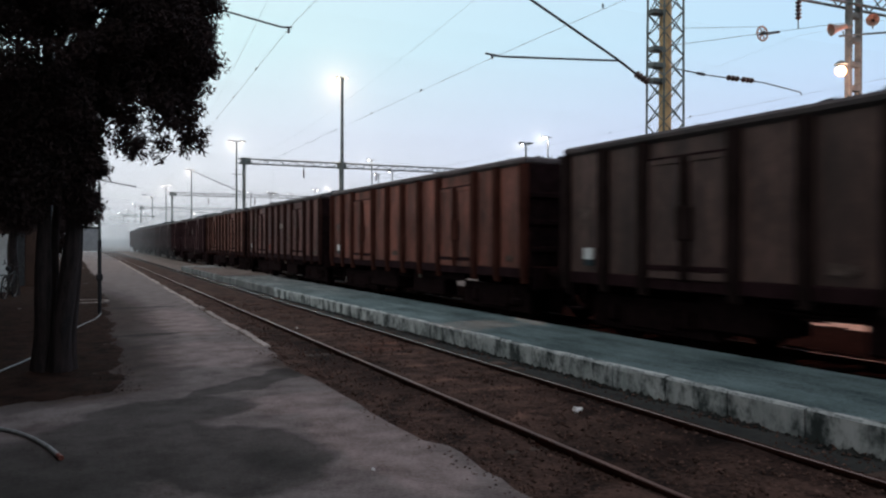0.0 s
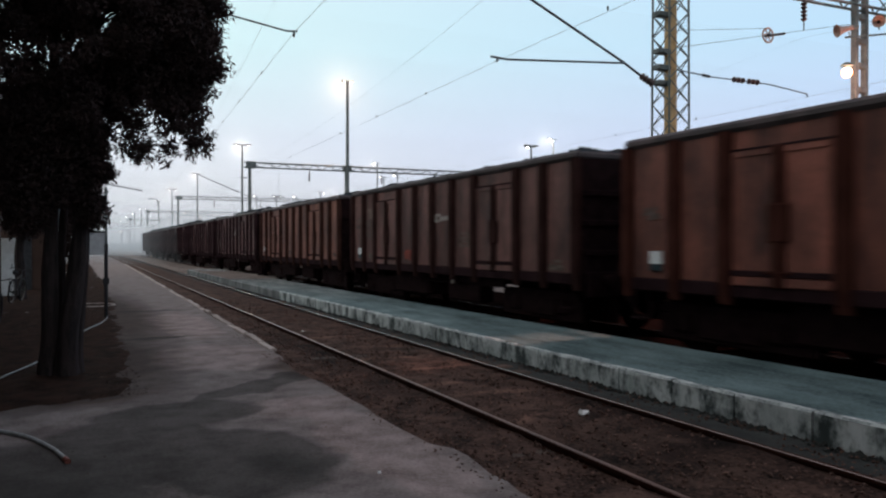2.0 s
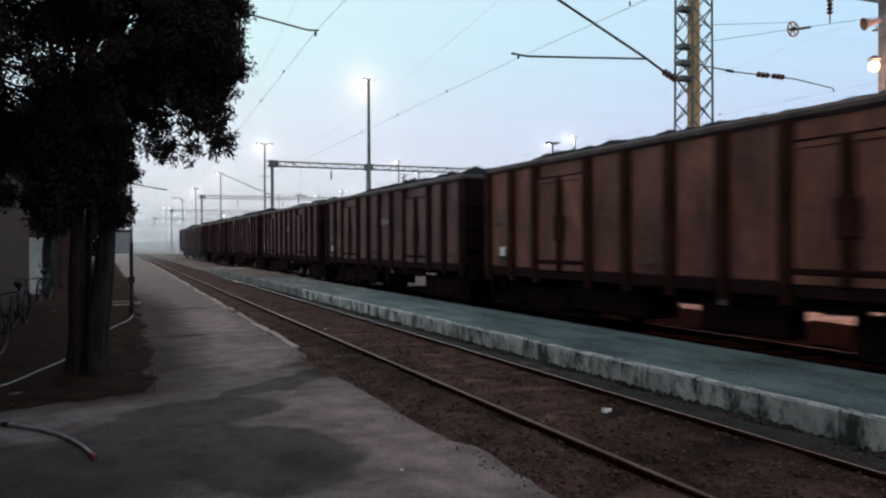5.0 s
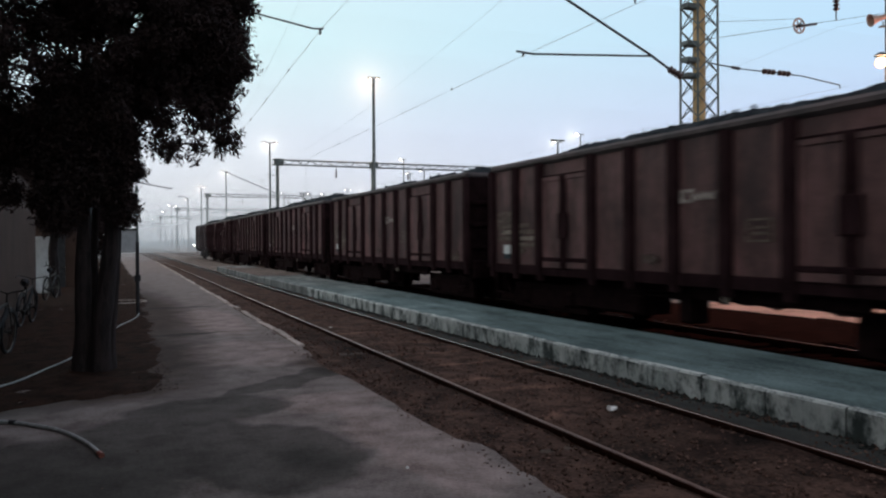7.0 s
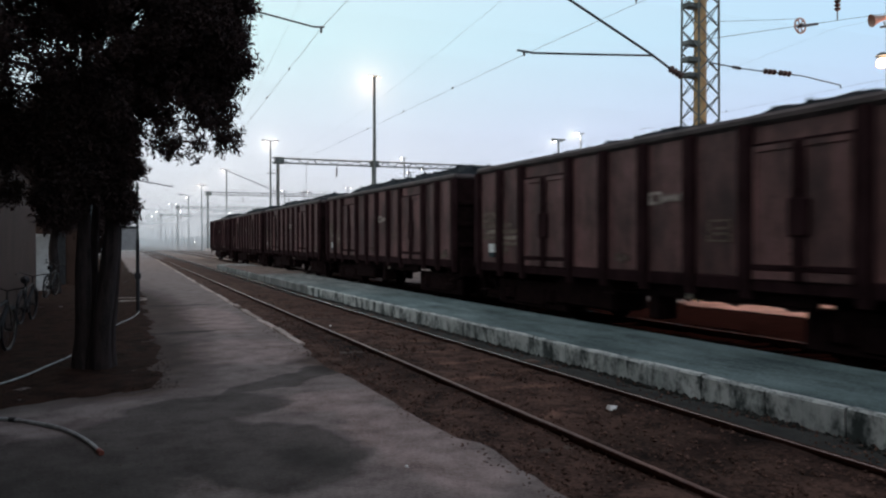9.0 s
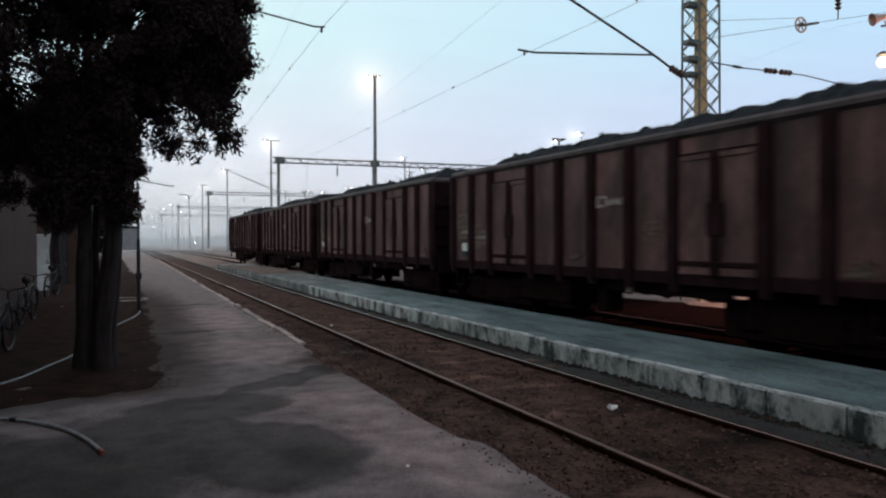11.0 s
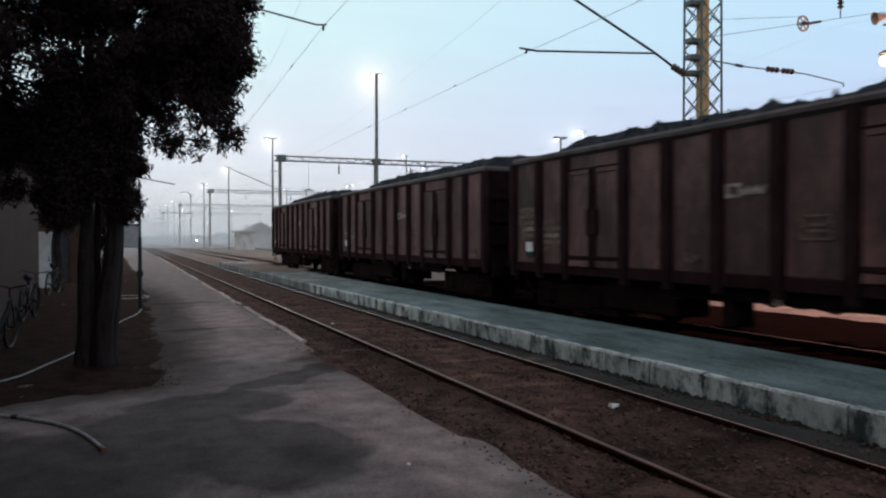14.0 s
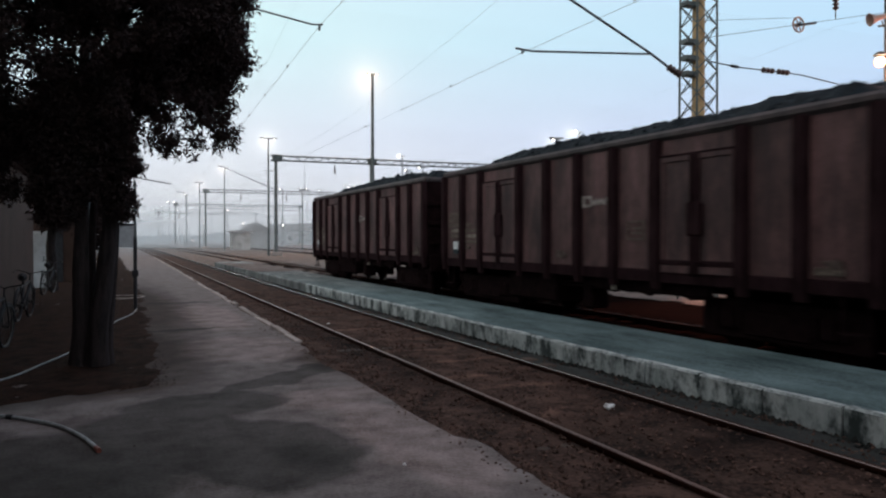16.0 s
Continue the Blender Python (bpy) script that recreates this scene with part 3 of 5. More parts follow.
while y < PLAT_END:
    ln = 0.94
    face = Build()
    xs = [(0.0, -0.26), (0.0, -0.05), (-0.004, PZ - 0.06), (-0.002, PZ - 0.022), (0.02, PZ), (0.09, PZ)]
    k = 6 if y < 30 else 1
    for j in range(k + 1):
        yy = 0.012 + (ln - 0.024) * j / k
        for i, (px, pz) in enumerate(xs):
            wob = 0.012 * noise.noise(((y + yy) * 3.0, i * 2.1, 0)) if y < 30 else 0
            face.v.append((px + wob, yy, pz + 0.5 * wob))
    n = len(xs)
    for j in range(k):
        for i in range(n - 1):
            a = j * n + i
            face.f.append((a, a + n, a + n + 1, a + 1))
    for s, rev in ((0, True), (k * n, False)):
        ring = [s + i for i in range(n)]
        face.f.append(tuple(reversed(ring)) if rev else tuple(ring))
    block = face.mesh("edge_block", M_EDGE if y < 25.5 else M_EDGE_FAR)
    block.materials.append(M_NOSING)
    for i in range(k):
        block.polygons[i * (n - 1) + 3].material_index = 1 if y < 25.5 else 0
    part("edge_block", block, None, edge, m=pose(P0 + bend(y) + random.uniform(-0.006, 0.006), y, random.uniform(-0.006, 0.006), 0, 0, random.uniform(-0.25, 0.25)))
    y += ln


# ---- freight wagons ----
PAINT = {
    "grey": material("grey_brown_wagon_paint", (0.080, 0.048, 0.044), 0.62, dark=(0.029, 0.0168, 0.0152), scale=2.2, grain=40, bump=0.25, streak=0.3, spots=0.8, vary=0.16),
    "red": material("rust_red_wagon_paint", (0.208, 0.071, 0.051), 0.62, dark=(0.068, 0.0250, 0.0200), scale=2.2, grain=40, bump=0.25, streak=0.3, spots=0.8, vary=0.16),
    "brown": material("dull_brown_wagon_paint", (0.126, 0.056, 0.050), 0.62, dark=(0.042, 0.0195, 0.0178), scale=2.2, grain=40, bump=0.25, streak=0.3, spots=0.8, vary=0.16),
    "orange": material("orange_brown_wagon_paint", (0.190, 0.077, 0.058), 0.62, dark=(0.070, 0.030, 0.023), scale=2.2, grain=40, bump=0.25, streak=0.3, spots=0.8, vary=0.16),
    "plum": material("plum_brown_wagon_paint", (0.119, 0.061, 0.064), 0.62, dark=(0.043, 0.0220, 0.0232), scale=2.2, grain=40, bump=0.25, streak=0.3, spots=0.8, vary=0.16),
}
for coat in PAINT.values():
    weather(coat, (0.46, 0.44, 0.45), (1.52, 1.46, 1.42), 1.3)
    weather(coat, (0.74, 0.72, 0.72), (1.26, 1.24, 1.22), 4.2, (1, 1, 0.8), 0.7)
# a darker copy of each wagon paint, for posts and door bars
POST = {key: material("darker_" + key + "_post", base, 0.85, dark=tuple(0.36 * c for c in base), scale=4, grain=50, streak=0.3, spec=0.02)
        for key, base in (("grey", (0.026, 0.0165, 0.0160)), ("red", (0.066, 0.0235, 0.0180)), ("brown", (0.038, 0.0175, 0.0160)), ("orange", (0.050, 0.0225, 0.0185)), ("plum", (0.034, 0.0175, 0.0200)))}
M_RIM = material("coal_dusted_rim", (0.082, 0.062, 0.064), 0.7, dark=(0.018, 0.017, 0.019), scale=2.0, grain=40, spots=0.6, vary=0.25)
# sill and door bars coloured dark with the shade of underframe and recess
M_SHADE_TRIM = material("sooty_post_paint", (0.028, 0.0142, 0.0165), 0.85, dark=(0.011, 0.0056, 0.0066), scale=4, grain=50, streak=0.3, spec=0.02)
POSTS = (-6.36, -5.24, -4.21, -2.31, -1.15, 0.0, 1.15, 2.31, 4.21, 5.24, 6.36)


def hat_post(w0, w1, d, z0, z1):
    """A pressed steel post: wide at the wall, narrower at its face, tapering at the foot."""
    b = Build()
    for z, k in ((z0, 0.55), (z0 + 0.35, 1.0), (z1, 1.0)):
        b.v += [(0, -w0 / 2, z), (-d * k, -w1 / 2, z), (-d * k, w1 / 2, z), (0, w0 / 2, z)]
    for j in (0, 4):
        for i in range(3):
            b.f.append((j + i, j + i + 1, j + i + 5, j + i + 4))
    b.f += [(3, 2, 1, 0), (8, 9, 10, 11)]
    return b


def wagon(colour, label, marks=True):
    paint = PAINT[colour]
    root = empty("freight_wagon")
    tagged(root, label, "freight wagon", group="freight wagons of the train")
    W, ZB, ZT = 1.37, 1.0, 3.29
    for s in (-1, 1):
        b = Build().box(min(s * W, s * (W - 0.02)), -6.40, ZB, max(s * W, s * (W - 0.02)), 6.40, ZT)
        part("side_wall", b, paint, root)
        b = Build().box(min(s * 1.29, s * 1.44), -6.44, ZT - 0.02, max(s * 1.29, s * 1.45), 6.44, 3.43, 0.05)
        part("top_rim", b, M_RIM, root)
        b = Build().box(min(s * 1.25, s * 1.405), -6.42, 0.96, max(s * 1.25, s * 1.405), 6.42, 1.17, 0.02)
        part("side_sill", b, M_SHADE_TRIM, root)
        # end walls and ribs coloured black as the shade between wagons
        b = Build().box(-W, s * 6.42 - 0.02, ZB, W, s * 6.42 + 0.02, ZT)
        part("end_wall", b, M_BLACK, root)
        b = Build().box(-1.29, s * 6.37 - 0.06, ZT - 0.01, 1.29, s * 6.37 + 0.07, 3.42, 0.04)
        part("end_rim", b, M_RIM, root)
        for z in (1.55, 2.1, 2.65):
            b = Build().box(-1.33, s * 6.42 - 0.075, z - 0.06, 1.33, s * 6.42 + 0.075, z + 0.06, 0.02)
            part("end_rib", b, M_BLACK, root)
        b = Build().box(-1.28, s * 6.50 - 0.07, 0.74, 1.28, s * 6.50 + 0.07, 1.2, 0.015)
        part("headstock", b, M_BLACK, root)
        hook = Build().tube([(0, s * 6.56, 1.02), (0, s * 6.86, 1.02), (0, s * 7.0, 0.96), (0, s * 7.09, 0.86)], 0.05, 8)
        part("coupling", hook, M_BLACK, root)
        for q in (-0.45, 0.45):
            hose = Build().tube([(q, s * 6.56, 0.9), (q, s * 6.72, 0.72), (q, s * 6.92, 0.45), (q, s * 7.06, 0.42)], 0.045, 7)
            part("brake_hose", hose, M_BLACK, root)
        for q in (-1, 1):
            bf = Build().tube([(q * 0.875, s * 6.56, 1.05), (q * 0.875, s * 6.84, 1.05)], 0.10, 12).tube([(q * 0.875, s * 6.83, 1.05), (q * 0.875, s * 7.03, 1.05)], 0.075, 12)
            bf.tube([(q * 0.875, s * 7.02, 1.05), (q * 0.875, s * 7.075, 1.05), (q * 0.875, s * 7.095, 1.05)], [0.22, 0.225, 0.17], 16)
            part("buffer", bf, M_BLACK, root)
            st = Build().tube([(q * 1.36, s * 6.22, 0.98), (q * 1.36, s * 6.22, 0.52), (q * 1.36, s * 5.85, 0.52), (q * 1.36, s * 5.85, 0.98)], 0.018, 6)
            st.box(q * 1.36 - 0.09, min(s * 6.22, s * 5.85), 0.50, q * 1.36 + 0.09, max(s * 6.22, s * 5.85), 0.53)
            part("step", st, M_BLACK, root)
            gr = Build().tube([(q * 1.40, s * 6.60, 1.2), (q * 1.40, s * 6.60, 1.85), (q * 1.34, s * 6.47, 1.9)], 0.014, 6)
            part("grab_rail", gr, M_BLACK, root)
    floor = Build().box(-1.33, -6.37, 1.1, 1.33, 6.37, 1.2).box(-0.25, -6.37, 0.75, -0.15, 6.37, 1.08).box(0.15, -6.37, 0.75, 0.25, 6.37, 1.08)
    part("floor", floor, M_BLACK, root)
    post = hat_post(0.25, 0.15, 0.115, 0.86, ZT).mesh("post", POST[colour])
    for s in (-1, 1):
        for y in POSTS:
            part("post", post, None, root, m=pose(s * W, y, 0, 0, 0, 0 if s < 0 else 180))
    for y0, y1 in zip(POSTS, POSTS[1:]):
        if y1 - y0 > 1.5:
            continue
        w, grid = 0.5 * (y1 - y0) - 0.125, Build()
        for i in range(5):
            for j in range(5):
                bulge = 0.006 + 0.014 * (1 - (i / 2 - 1) ** 2) * (1 - (j / 2 - 1) ** 2) + 0.006 * noise.noise((i * 0.9 + y0, j * 0.9, len(colour)))
                grid.v.append((-bulge, -w + w * i / 2, ZB + 0.18 + (ZT - ZB - 0.2) * j / 4))
        for i in range(4):
            for j in range(4):
                q = 5 * i + j
                grid.f.append((q, q + 1, q + 6, q + 5))
        sheet = grid.mesh("panel", paint, True)
        for s in (-1, 1):
            part("panel", sheet, None, root, m=pose(s * W, 0.5 * (y0 + y1), 0, 0, 0, 0 if s < 0 else 180))
    leaf = Build()
    leaf.box(-0.035, -0.80, 1.16, 0, -0.02, 2.98, 0.01)
    leaf.box(-0.06, -0.80, 2.90, -0.03, -0.02, 3.0, 0.01).box(-0.06, -0.80, 1.14, -0.03, -0.02, 1.26, 0.01)
    leaf.box(-0.055, -0.80, 1.25, -0.03, -0.72, 2.92, 0.01)
    leaf_a = leaf.mesh("door_leaf", paint)
    lb = Build()
    lb.v, lb.f = [(x, -y, z) for x, y, z in leaf.v], [tuple(reversed(f)) for f in leaf.f]
    leaf_b = lb.mesh("door_leaf", paint)
    bolt = Build().box(-0.075, -0.11, 1.12, -0.03, 0.11, 3.02, 0.015).box(-0.10, -0.18, 1.72, -0.03, 0.17, 2.25, 0.05).tube([(-0.095, 0.02, 1.14), (-0.095, 0.02, 2.98)], 0.022, 8)
    bolt = bolt.box(-0.085, -0.24, 1.31, -0.04, 0.24, 1.35, 0.01).mesh("door_bolt", POST[colour])
    # dark bars whose colour stands in for the shaded door recess
    threshold = Build().box(-0.068, -0.82, 1.27, -0.02, 0.82, 1.35, 0.008).mesh("door_threshold", M_SHADE_TRIM)
    lintel = Build().box(-0.068, -0.82, 2.985, -0.02, 0.82, 3.02, 0.006).mesh("door_lintel", M_SHADE_TRIM)
    for s in (-1, 1):
        for y in (-3.26, 3.26):
            m = pose(s * W, y, 0, 0, 0, 0 if s < 0 else 180)
            part("door_leaf", leaf_a, None, root, m=m)
            part("door_leaf", leaf_b, None, root, m=m)
            part("door_bolt", bolt, None, root, "dark vertical locking bar", m=m)
            part("door_threshold", threshold, None, root, m=m)
            part("door_lintel", lintel, None, root, m=m)
    # running gear; side frames lengthened to fit the gaps in the camera's view
    for s in (-1, 1):
        bogie = part("bogie", Build().box(-0.95, -0.16, 0.42, 0.95, 0.16, 0.74, 0.03), M_BLACK, root, m=pose(0, s * 4.5, 0))
        for q in (-1, 1):
            sf = Build().box(q * 1.0 - 0.06, -1.45, 0.62, q * 1.0 + 0.06, 1.45, 0.78, 0.02).box(q * 1.0 - 0.07, -0.62, 0.26, q * 1.0 + 0.07, 0.62, 0.66, 0.03).box(q * 0.98 - 0.05, -1.5, 0.20, q * 0.98 + 0.05, 1.5, 0.64, 0.02)
            for w in (-0.9, 0.9):
                sf.box(q * 1.0 - 0.11, w - 0.15, 0.32, q * 1.0 + 0.11, w + 0.15, 0.64, 0.05)
                for c in (-0.24, 0.24):
                    sf.tube([(q * 1.02, w + c, 0.36), (q * 1.02, w + c, 0.64)], 0.075, 10)
            part("side_frame", sf, M_BLACK, bogie)
        for w in (-0.9, 0.9):
            ax = Build().tube([(-1.0, 0, 0), (1.0, 0, 0)], 0.085, 10)
            for q in (-1, 1):
                ax.tube([(q * 0.682, 0, 0), (q * 0.72, 0, 0), (q * 0.722, 0, 0), (q * 0.815, 0, 0)], [0.487, 0.487, 0.462, 0.455], 28)
            ws = part("wheelset", ax, M_BLACK, bogie, m=pose(0, w, 0.46))
            wheels.append((ws, w))
    tank = Build().tube([(0.55, 1.35, 0.72), (0.55, 1.42, 0.72), (0.55, 2.78, 0.72), (0.55, 2.85, 0.72)], [0.12, 0.2, 0.2, 0.12], 14)
    part("air_tank", tank, M_BLACK, root)
    # boxes, beam and rigging are sized to fit openings in the camera's view
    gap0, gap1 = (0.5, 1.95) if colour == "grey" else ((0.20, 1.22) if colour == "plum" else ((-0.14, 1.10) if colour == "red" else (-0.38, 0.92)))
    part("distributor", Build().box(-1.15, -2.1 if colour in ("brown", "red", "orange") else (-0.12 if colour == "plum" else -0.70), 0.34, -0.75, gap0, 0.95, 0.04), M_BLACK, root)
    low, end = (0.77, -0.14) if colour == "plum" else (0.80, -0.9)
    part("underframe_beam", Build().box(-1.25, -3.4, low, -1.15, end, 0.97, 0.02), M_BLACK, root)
    rig = Build()
    for i in range(29):
        y = -3.4 + i * (end + 3.35) / 28
        drop = 0.03 + 0.07 * abs(noise.noise((i * 0.23, 7.7 + len(colour), 0))) + (0.03 if i % 9 == 4 else 0)
        rig.v += [(-1.22, y, low + 0.04), (-1.22, y, low + 0.02 - drop), (-1.17, y, low + 0.02 - drop), (-1.17, y, low + 0.04)]
        if i:
            for q in range(4):
                p, r = 4 * i - 4 + q, 4 * i - 4 + (q + 1) % 4
                rig.f.append((p, r, r + 4, p + 4))
    rig.f += [(3, 2, 1, 0), (112, 113, 114, 115)]
    part("brake_rigging", rig, M_BLACK, root)
    part("brake_cylinder", Build().box(-1.12, gap1, 0.36, -0.4, 3.3, 0.96, 0.05), M_BLACK, root)
    for z in (0.92, 0.85, 0.77):
        part("brake_rod", Build().tube([(-1.12, gap0 - 0.04, z), (-1.12, gap0 + 0.7, z - 0.02), (-1.12, gap1 + 0.04, z + 0.015)], 0.026, 6), M_BLACK, root)
    # dark sheets added under both ends to block the view through
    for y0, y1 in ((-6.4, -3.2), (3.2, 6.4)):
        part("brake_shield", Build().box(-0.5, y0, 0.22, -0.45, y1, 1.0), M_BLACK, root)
    lever = Build().tube([(-1.3, 0.9, 0.95), (-1.3, 0.9, 0.72), (-1.3, 1.25, 0.72)], 0.02, 6)
    part("brake_lever", lever, M_BLACK, root)
    plate = Build().box(-1.385, -1.20, 0.77, -1.36, -1.05, 0.87, 0.004)
    part("brake_plate", plate, M_MARK, root, "white brake plate")
    tag = Build().box(-W - 0.045, 5.53, 1.40, -W - 0.012, 5.80, 1.60, 0.004)
    part("tag", tag, M_TAG, root, "white label card in a holder")
    holder = Build().box(-W - 0.04, 5.53, 1.29, -W - 0.008, 5.80, 1.395, 0.004)
    part("card_holder", holder, M_CARD, root, "blue-green lower card")
    def scuff(y, z, ry, rz, seed, coat_mat=M_SCUFF, label="pale scuffed paint"):
        n, b = 18, Build()
        for x in (-W - 0.034, -W - 0.004):
            for i in range(n):
                a = 2 * math.pi * i / n
                r = 0.72 + 0.9 * noise.noise((2.1 * math.cos(a), 2.1 * math.sin(a), seed))
                b.v.append((x, y + ry * r * math.cos(a), z + rz * r * math.sin(a)))
        b.f += [tuple(range(n)), tuple(reversed(range(n, 2 * n)))]
        b.f += [(i, n + i, n + (i + 1) % n, (i + 1) % n) for i in range(n)]
        part("scuff", b, coat_mat, root, label)
    if colour == "brown":
        scuff(4.66, 2.66, 0.40, 0.22, 1.0)
        scuff(4.82, 2.34, 0.32, 0.16, 2.0, M_WORN)
        scuff(4.78, 2.02, 0.30, 0.07, 2.5, M_WORN)
        scuff(5.74, 2.48, 0.34, 0.09, 3.0)
        scuff(5.84, 2.27, 0.28, 0.10, 4.0, M_WORN)
        scuff(1.70, 1.42, 0.34, 0.20, 5.0, M_PRIMER, "patch of red primer")
        scuff(4.70, 1.36, 0.25, 0.10, 6.0, M_MARK_DIM)
    else:
        scuff(-5.75, 1.36, 0.20, 0.08, 7.0 + len(colour), M_WORN)
        scuff(0.6, 1.38, 0.3, 0.09, 9.0 + len(colour), M_WORN)
        scuff(5.76, 2.2, 0.25, 0.14, 11.0 + len(colour), M_WORN)
    if marks:
        def mark(y0, z0, y1, z1, paint_mark=M_MARK):
            part("mark", Build().box(-W - 0.030, y0, z0, -W - 0.004, y1, z1), paint_mark, root, "faded white painted mark")
        if colour == "plum":
            for i, (a, c) in enumerate(((5.40, 6.10), (5.36, 6.13), (5.42, 6.13), (5.38, 5.98), (5.45, 6.12))):
                mark(a, 2.24 - i * 0.135, c, 2.335 - i * 0.135, M_MARK if i == 3 else M_MARK_DIM)
            for i, (a, c) in enumerate(((4.72, 5.08), (4.42, 5.10), (4.46, 5.06), (4.40, 5.10), (4.86, 5.08))):
                mark(a, 1.98 - i * 0.14, c, 2.065 - i * 0.14, M_MARK if i == 2 else M_MARK_DIM)
        # a square badge with a dark middle, and a word beside it
        for y0, z0, y1, z1 in ((-0.46, 2.27, -0.15, 2.32), (-0.46, 2.43, -0.15, 2.48), (-0.46, 2.32, -0.40, 2.43), (-0.26, 2.32, -0.15, 2.43)):
            mark(y0, z0, y1, z1, M_BADGE)
        for i in range(6):
            mark(-0.555 - 0.075 * i, 2.305, -0.495 - 0.075 * i, 2.395 + 0.035 * (i % 2), M_BADGE)
        for y0, z0, y1, z1 in ((-2.02, 1.66, -1.54, 1.69), (-2.02, 1.96, -1.54, 1.99), (-2.02, 1.69, -1.98, 1.96), (-1.58, 1.69, -1.54, 1.96), (-1.92, 1.76, -1.66, 1.80), (-1.92, 1.84, -1.70, 1.88)):
            mark(y0, z0, y1, z1, M_MARK_DIM)
        mark(-5.9, 1.22, -5.45, 1.32, M_MARK_DIM)
        mark(-5.85, 1.36, -5.6, 1.41, M_MARK_DIM)
        for y0, z0 in ((3.1, 1.6), (-3.5, 1.75)):
            mark(y0, z0, y0 + 0.25, z0 + 0.06, M_MARK_DIM)
    return root


def coal(level, lean, rear, seed):
    b = Build()
    nx, ny = 22, 100
    for j in range(ny + 1):
        v = j / ny
        y = -6.37 + 12.74 * v
        crown = min(1, v / 0.09, (1 - v) / rear)
        crown = crown * crown * (3 - 2 * crown)
        crown *= 0.90 + lean * (0.5 - v) + 0.06 * math.sin(2 * math.pi * v + seed) + 0.16 * noise.noise((y * 0.5, seed, 0))
        for i in range(nx + 1):
            u = i / nx
            x = -1.3 + 2.6 * u
            side = min(1, u / 0.30, (1 - u) / 0.30)
            z = 3.22 + level * crown * side
            z += (0.05 * noise.noise((x * 2.2, y * 2.2, seed)) + 0.05 * noise.noise((x * 6, y * 6, seed)) + 0.035 * noise.noise((x * 13, y * 13, seed))) * (0.3 + side)
            b.v.append((x, y, z))
    for j in range(ny):
        for i in range(nx):
            a = j * (nx + 1) + i
            b.f.append((a, a + 1, a + nx + 2, a + nx + 1))
    # loose lumps
    rng = random.Random(int(seed * 100))
    loose = Build()
    for _ in range(420):
        j, i = rng.randrange(8, ny - 8), rng.randrange(2, nx - 1)
        c = Vector(b.v[j * (nx + 1) + i])
        r = rng.uniform(0.02, 0.06)
        pts = [(c + Vector((dx * r * rng.uniform(0.7, 1.3), dy * r * rng.uniform(0.7, 1.3), dz * r * rng.uniform(0.6, 1.2)))) for dx, dy, dz in ((1, 0, 0), (-1, 0, 0), (0, 1, 0), (0, -1, 0), (0, 0, 1), (0, 0, -1))]
        loose.add(pts, [(0, 2, 4), (2, 1, 4), (1, 3, 4), (3, 0, 4), (2, 0, 5), (1, 2, 5), (3, 1, 5), (0, 3, 5)])
    ob = part("coal_load", b, M_COAL, None)
    lumps = part("loose_coal", loose, M_COAL, ob)
    lumps["kind"] = "stuff"
    return tagged(ob, "black coal heaped in an open freight wagon", "coal", group="coal loads of the train")


wheels = []
PITCH = 14.2
TRAIN = {}
LABELS = {"grey": "grey-brown steel open freight wagon loaded with coal", "red": "rust-red steel open freight wagon loaded with coal", "brown": "dull brown steel open freight wagon loaded with coal",
          "orange": "faded orange-brown steel open freight wagon with coal", "plum": "dark plum-brown steel open freight wagon heaped with coal"}
PLAN = {-2: "grey", -1: "brown", 0: "grey", 1: "red", 2: "brown", 3: "orange", 4: "plum", 5: "plum", 6: "plum", 7: "plum", 8: "plum", 9: "plum"}
protos = {}
ROLLING = []
for k, colour in PLAN.items():
    if colour not in protos:
        wheels.clear()
        protos[colour] = wagon(colour, LABELS[colour], marks=colour in ("brown", "plum"))
        TRAIN[k] = protos[colour]
    else:
        TRAIN[k] = copy_thing(protos[colour], Matrix())
    for o in TRAIN[k].children_recursive:
        if o.name.split(".")[0] == "wheelset":
            ROLLING.append((k, o, o.location.y))
HEAPS = {0: (0.40, 0.0, 0.05), 1: (0.34, 0.0, 0.05), 2: (0.44, 0.0, 0.06), 3: (0.46, 0.0, 0.06), 4: (0.52, 0.15, 0.08), 5: (0.46, -0.1, 0.15), 6: (0.60, 0.0, 0.12), 7: (0.58, 0.0, 0.10), 8: (0.62, 0.22, 0.12), 9: (0.60, 0.0, 0.15)}
COAL = {k: coal(*HEAPS.get(k, (0.4, 0.0, 0.1)), 1.37 * k + 5.2) for k in PLAN}


def travel(k, t):
    """Where the middle of wagon k is along the track at t seconds."""
    return 5.764 - 8.06616 * t + 0.0756728 * t * t + 0.000757367 * t ** 3 + PITCH * k


def wagon_pose(k, t):
    y = travel(k, t)
    turn = math.degrees(math.atan2(bend(y + 4.5) - bend(y - 4.5), 9))
    return pose(9.73 + 0.5 * (bend(y + 4.5) + bend(y - 4.5)), y, 0, 0, 0, -turn)


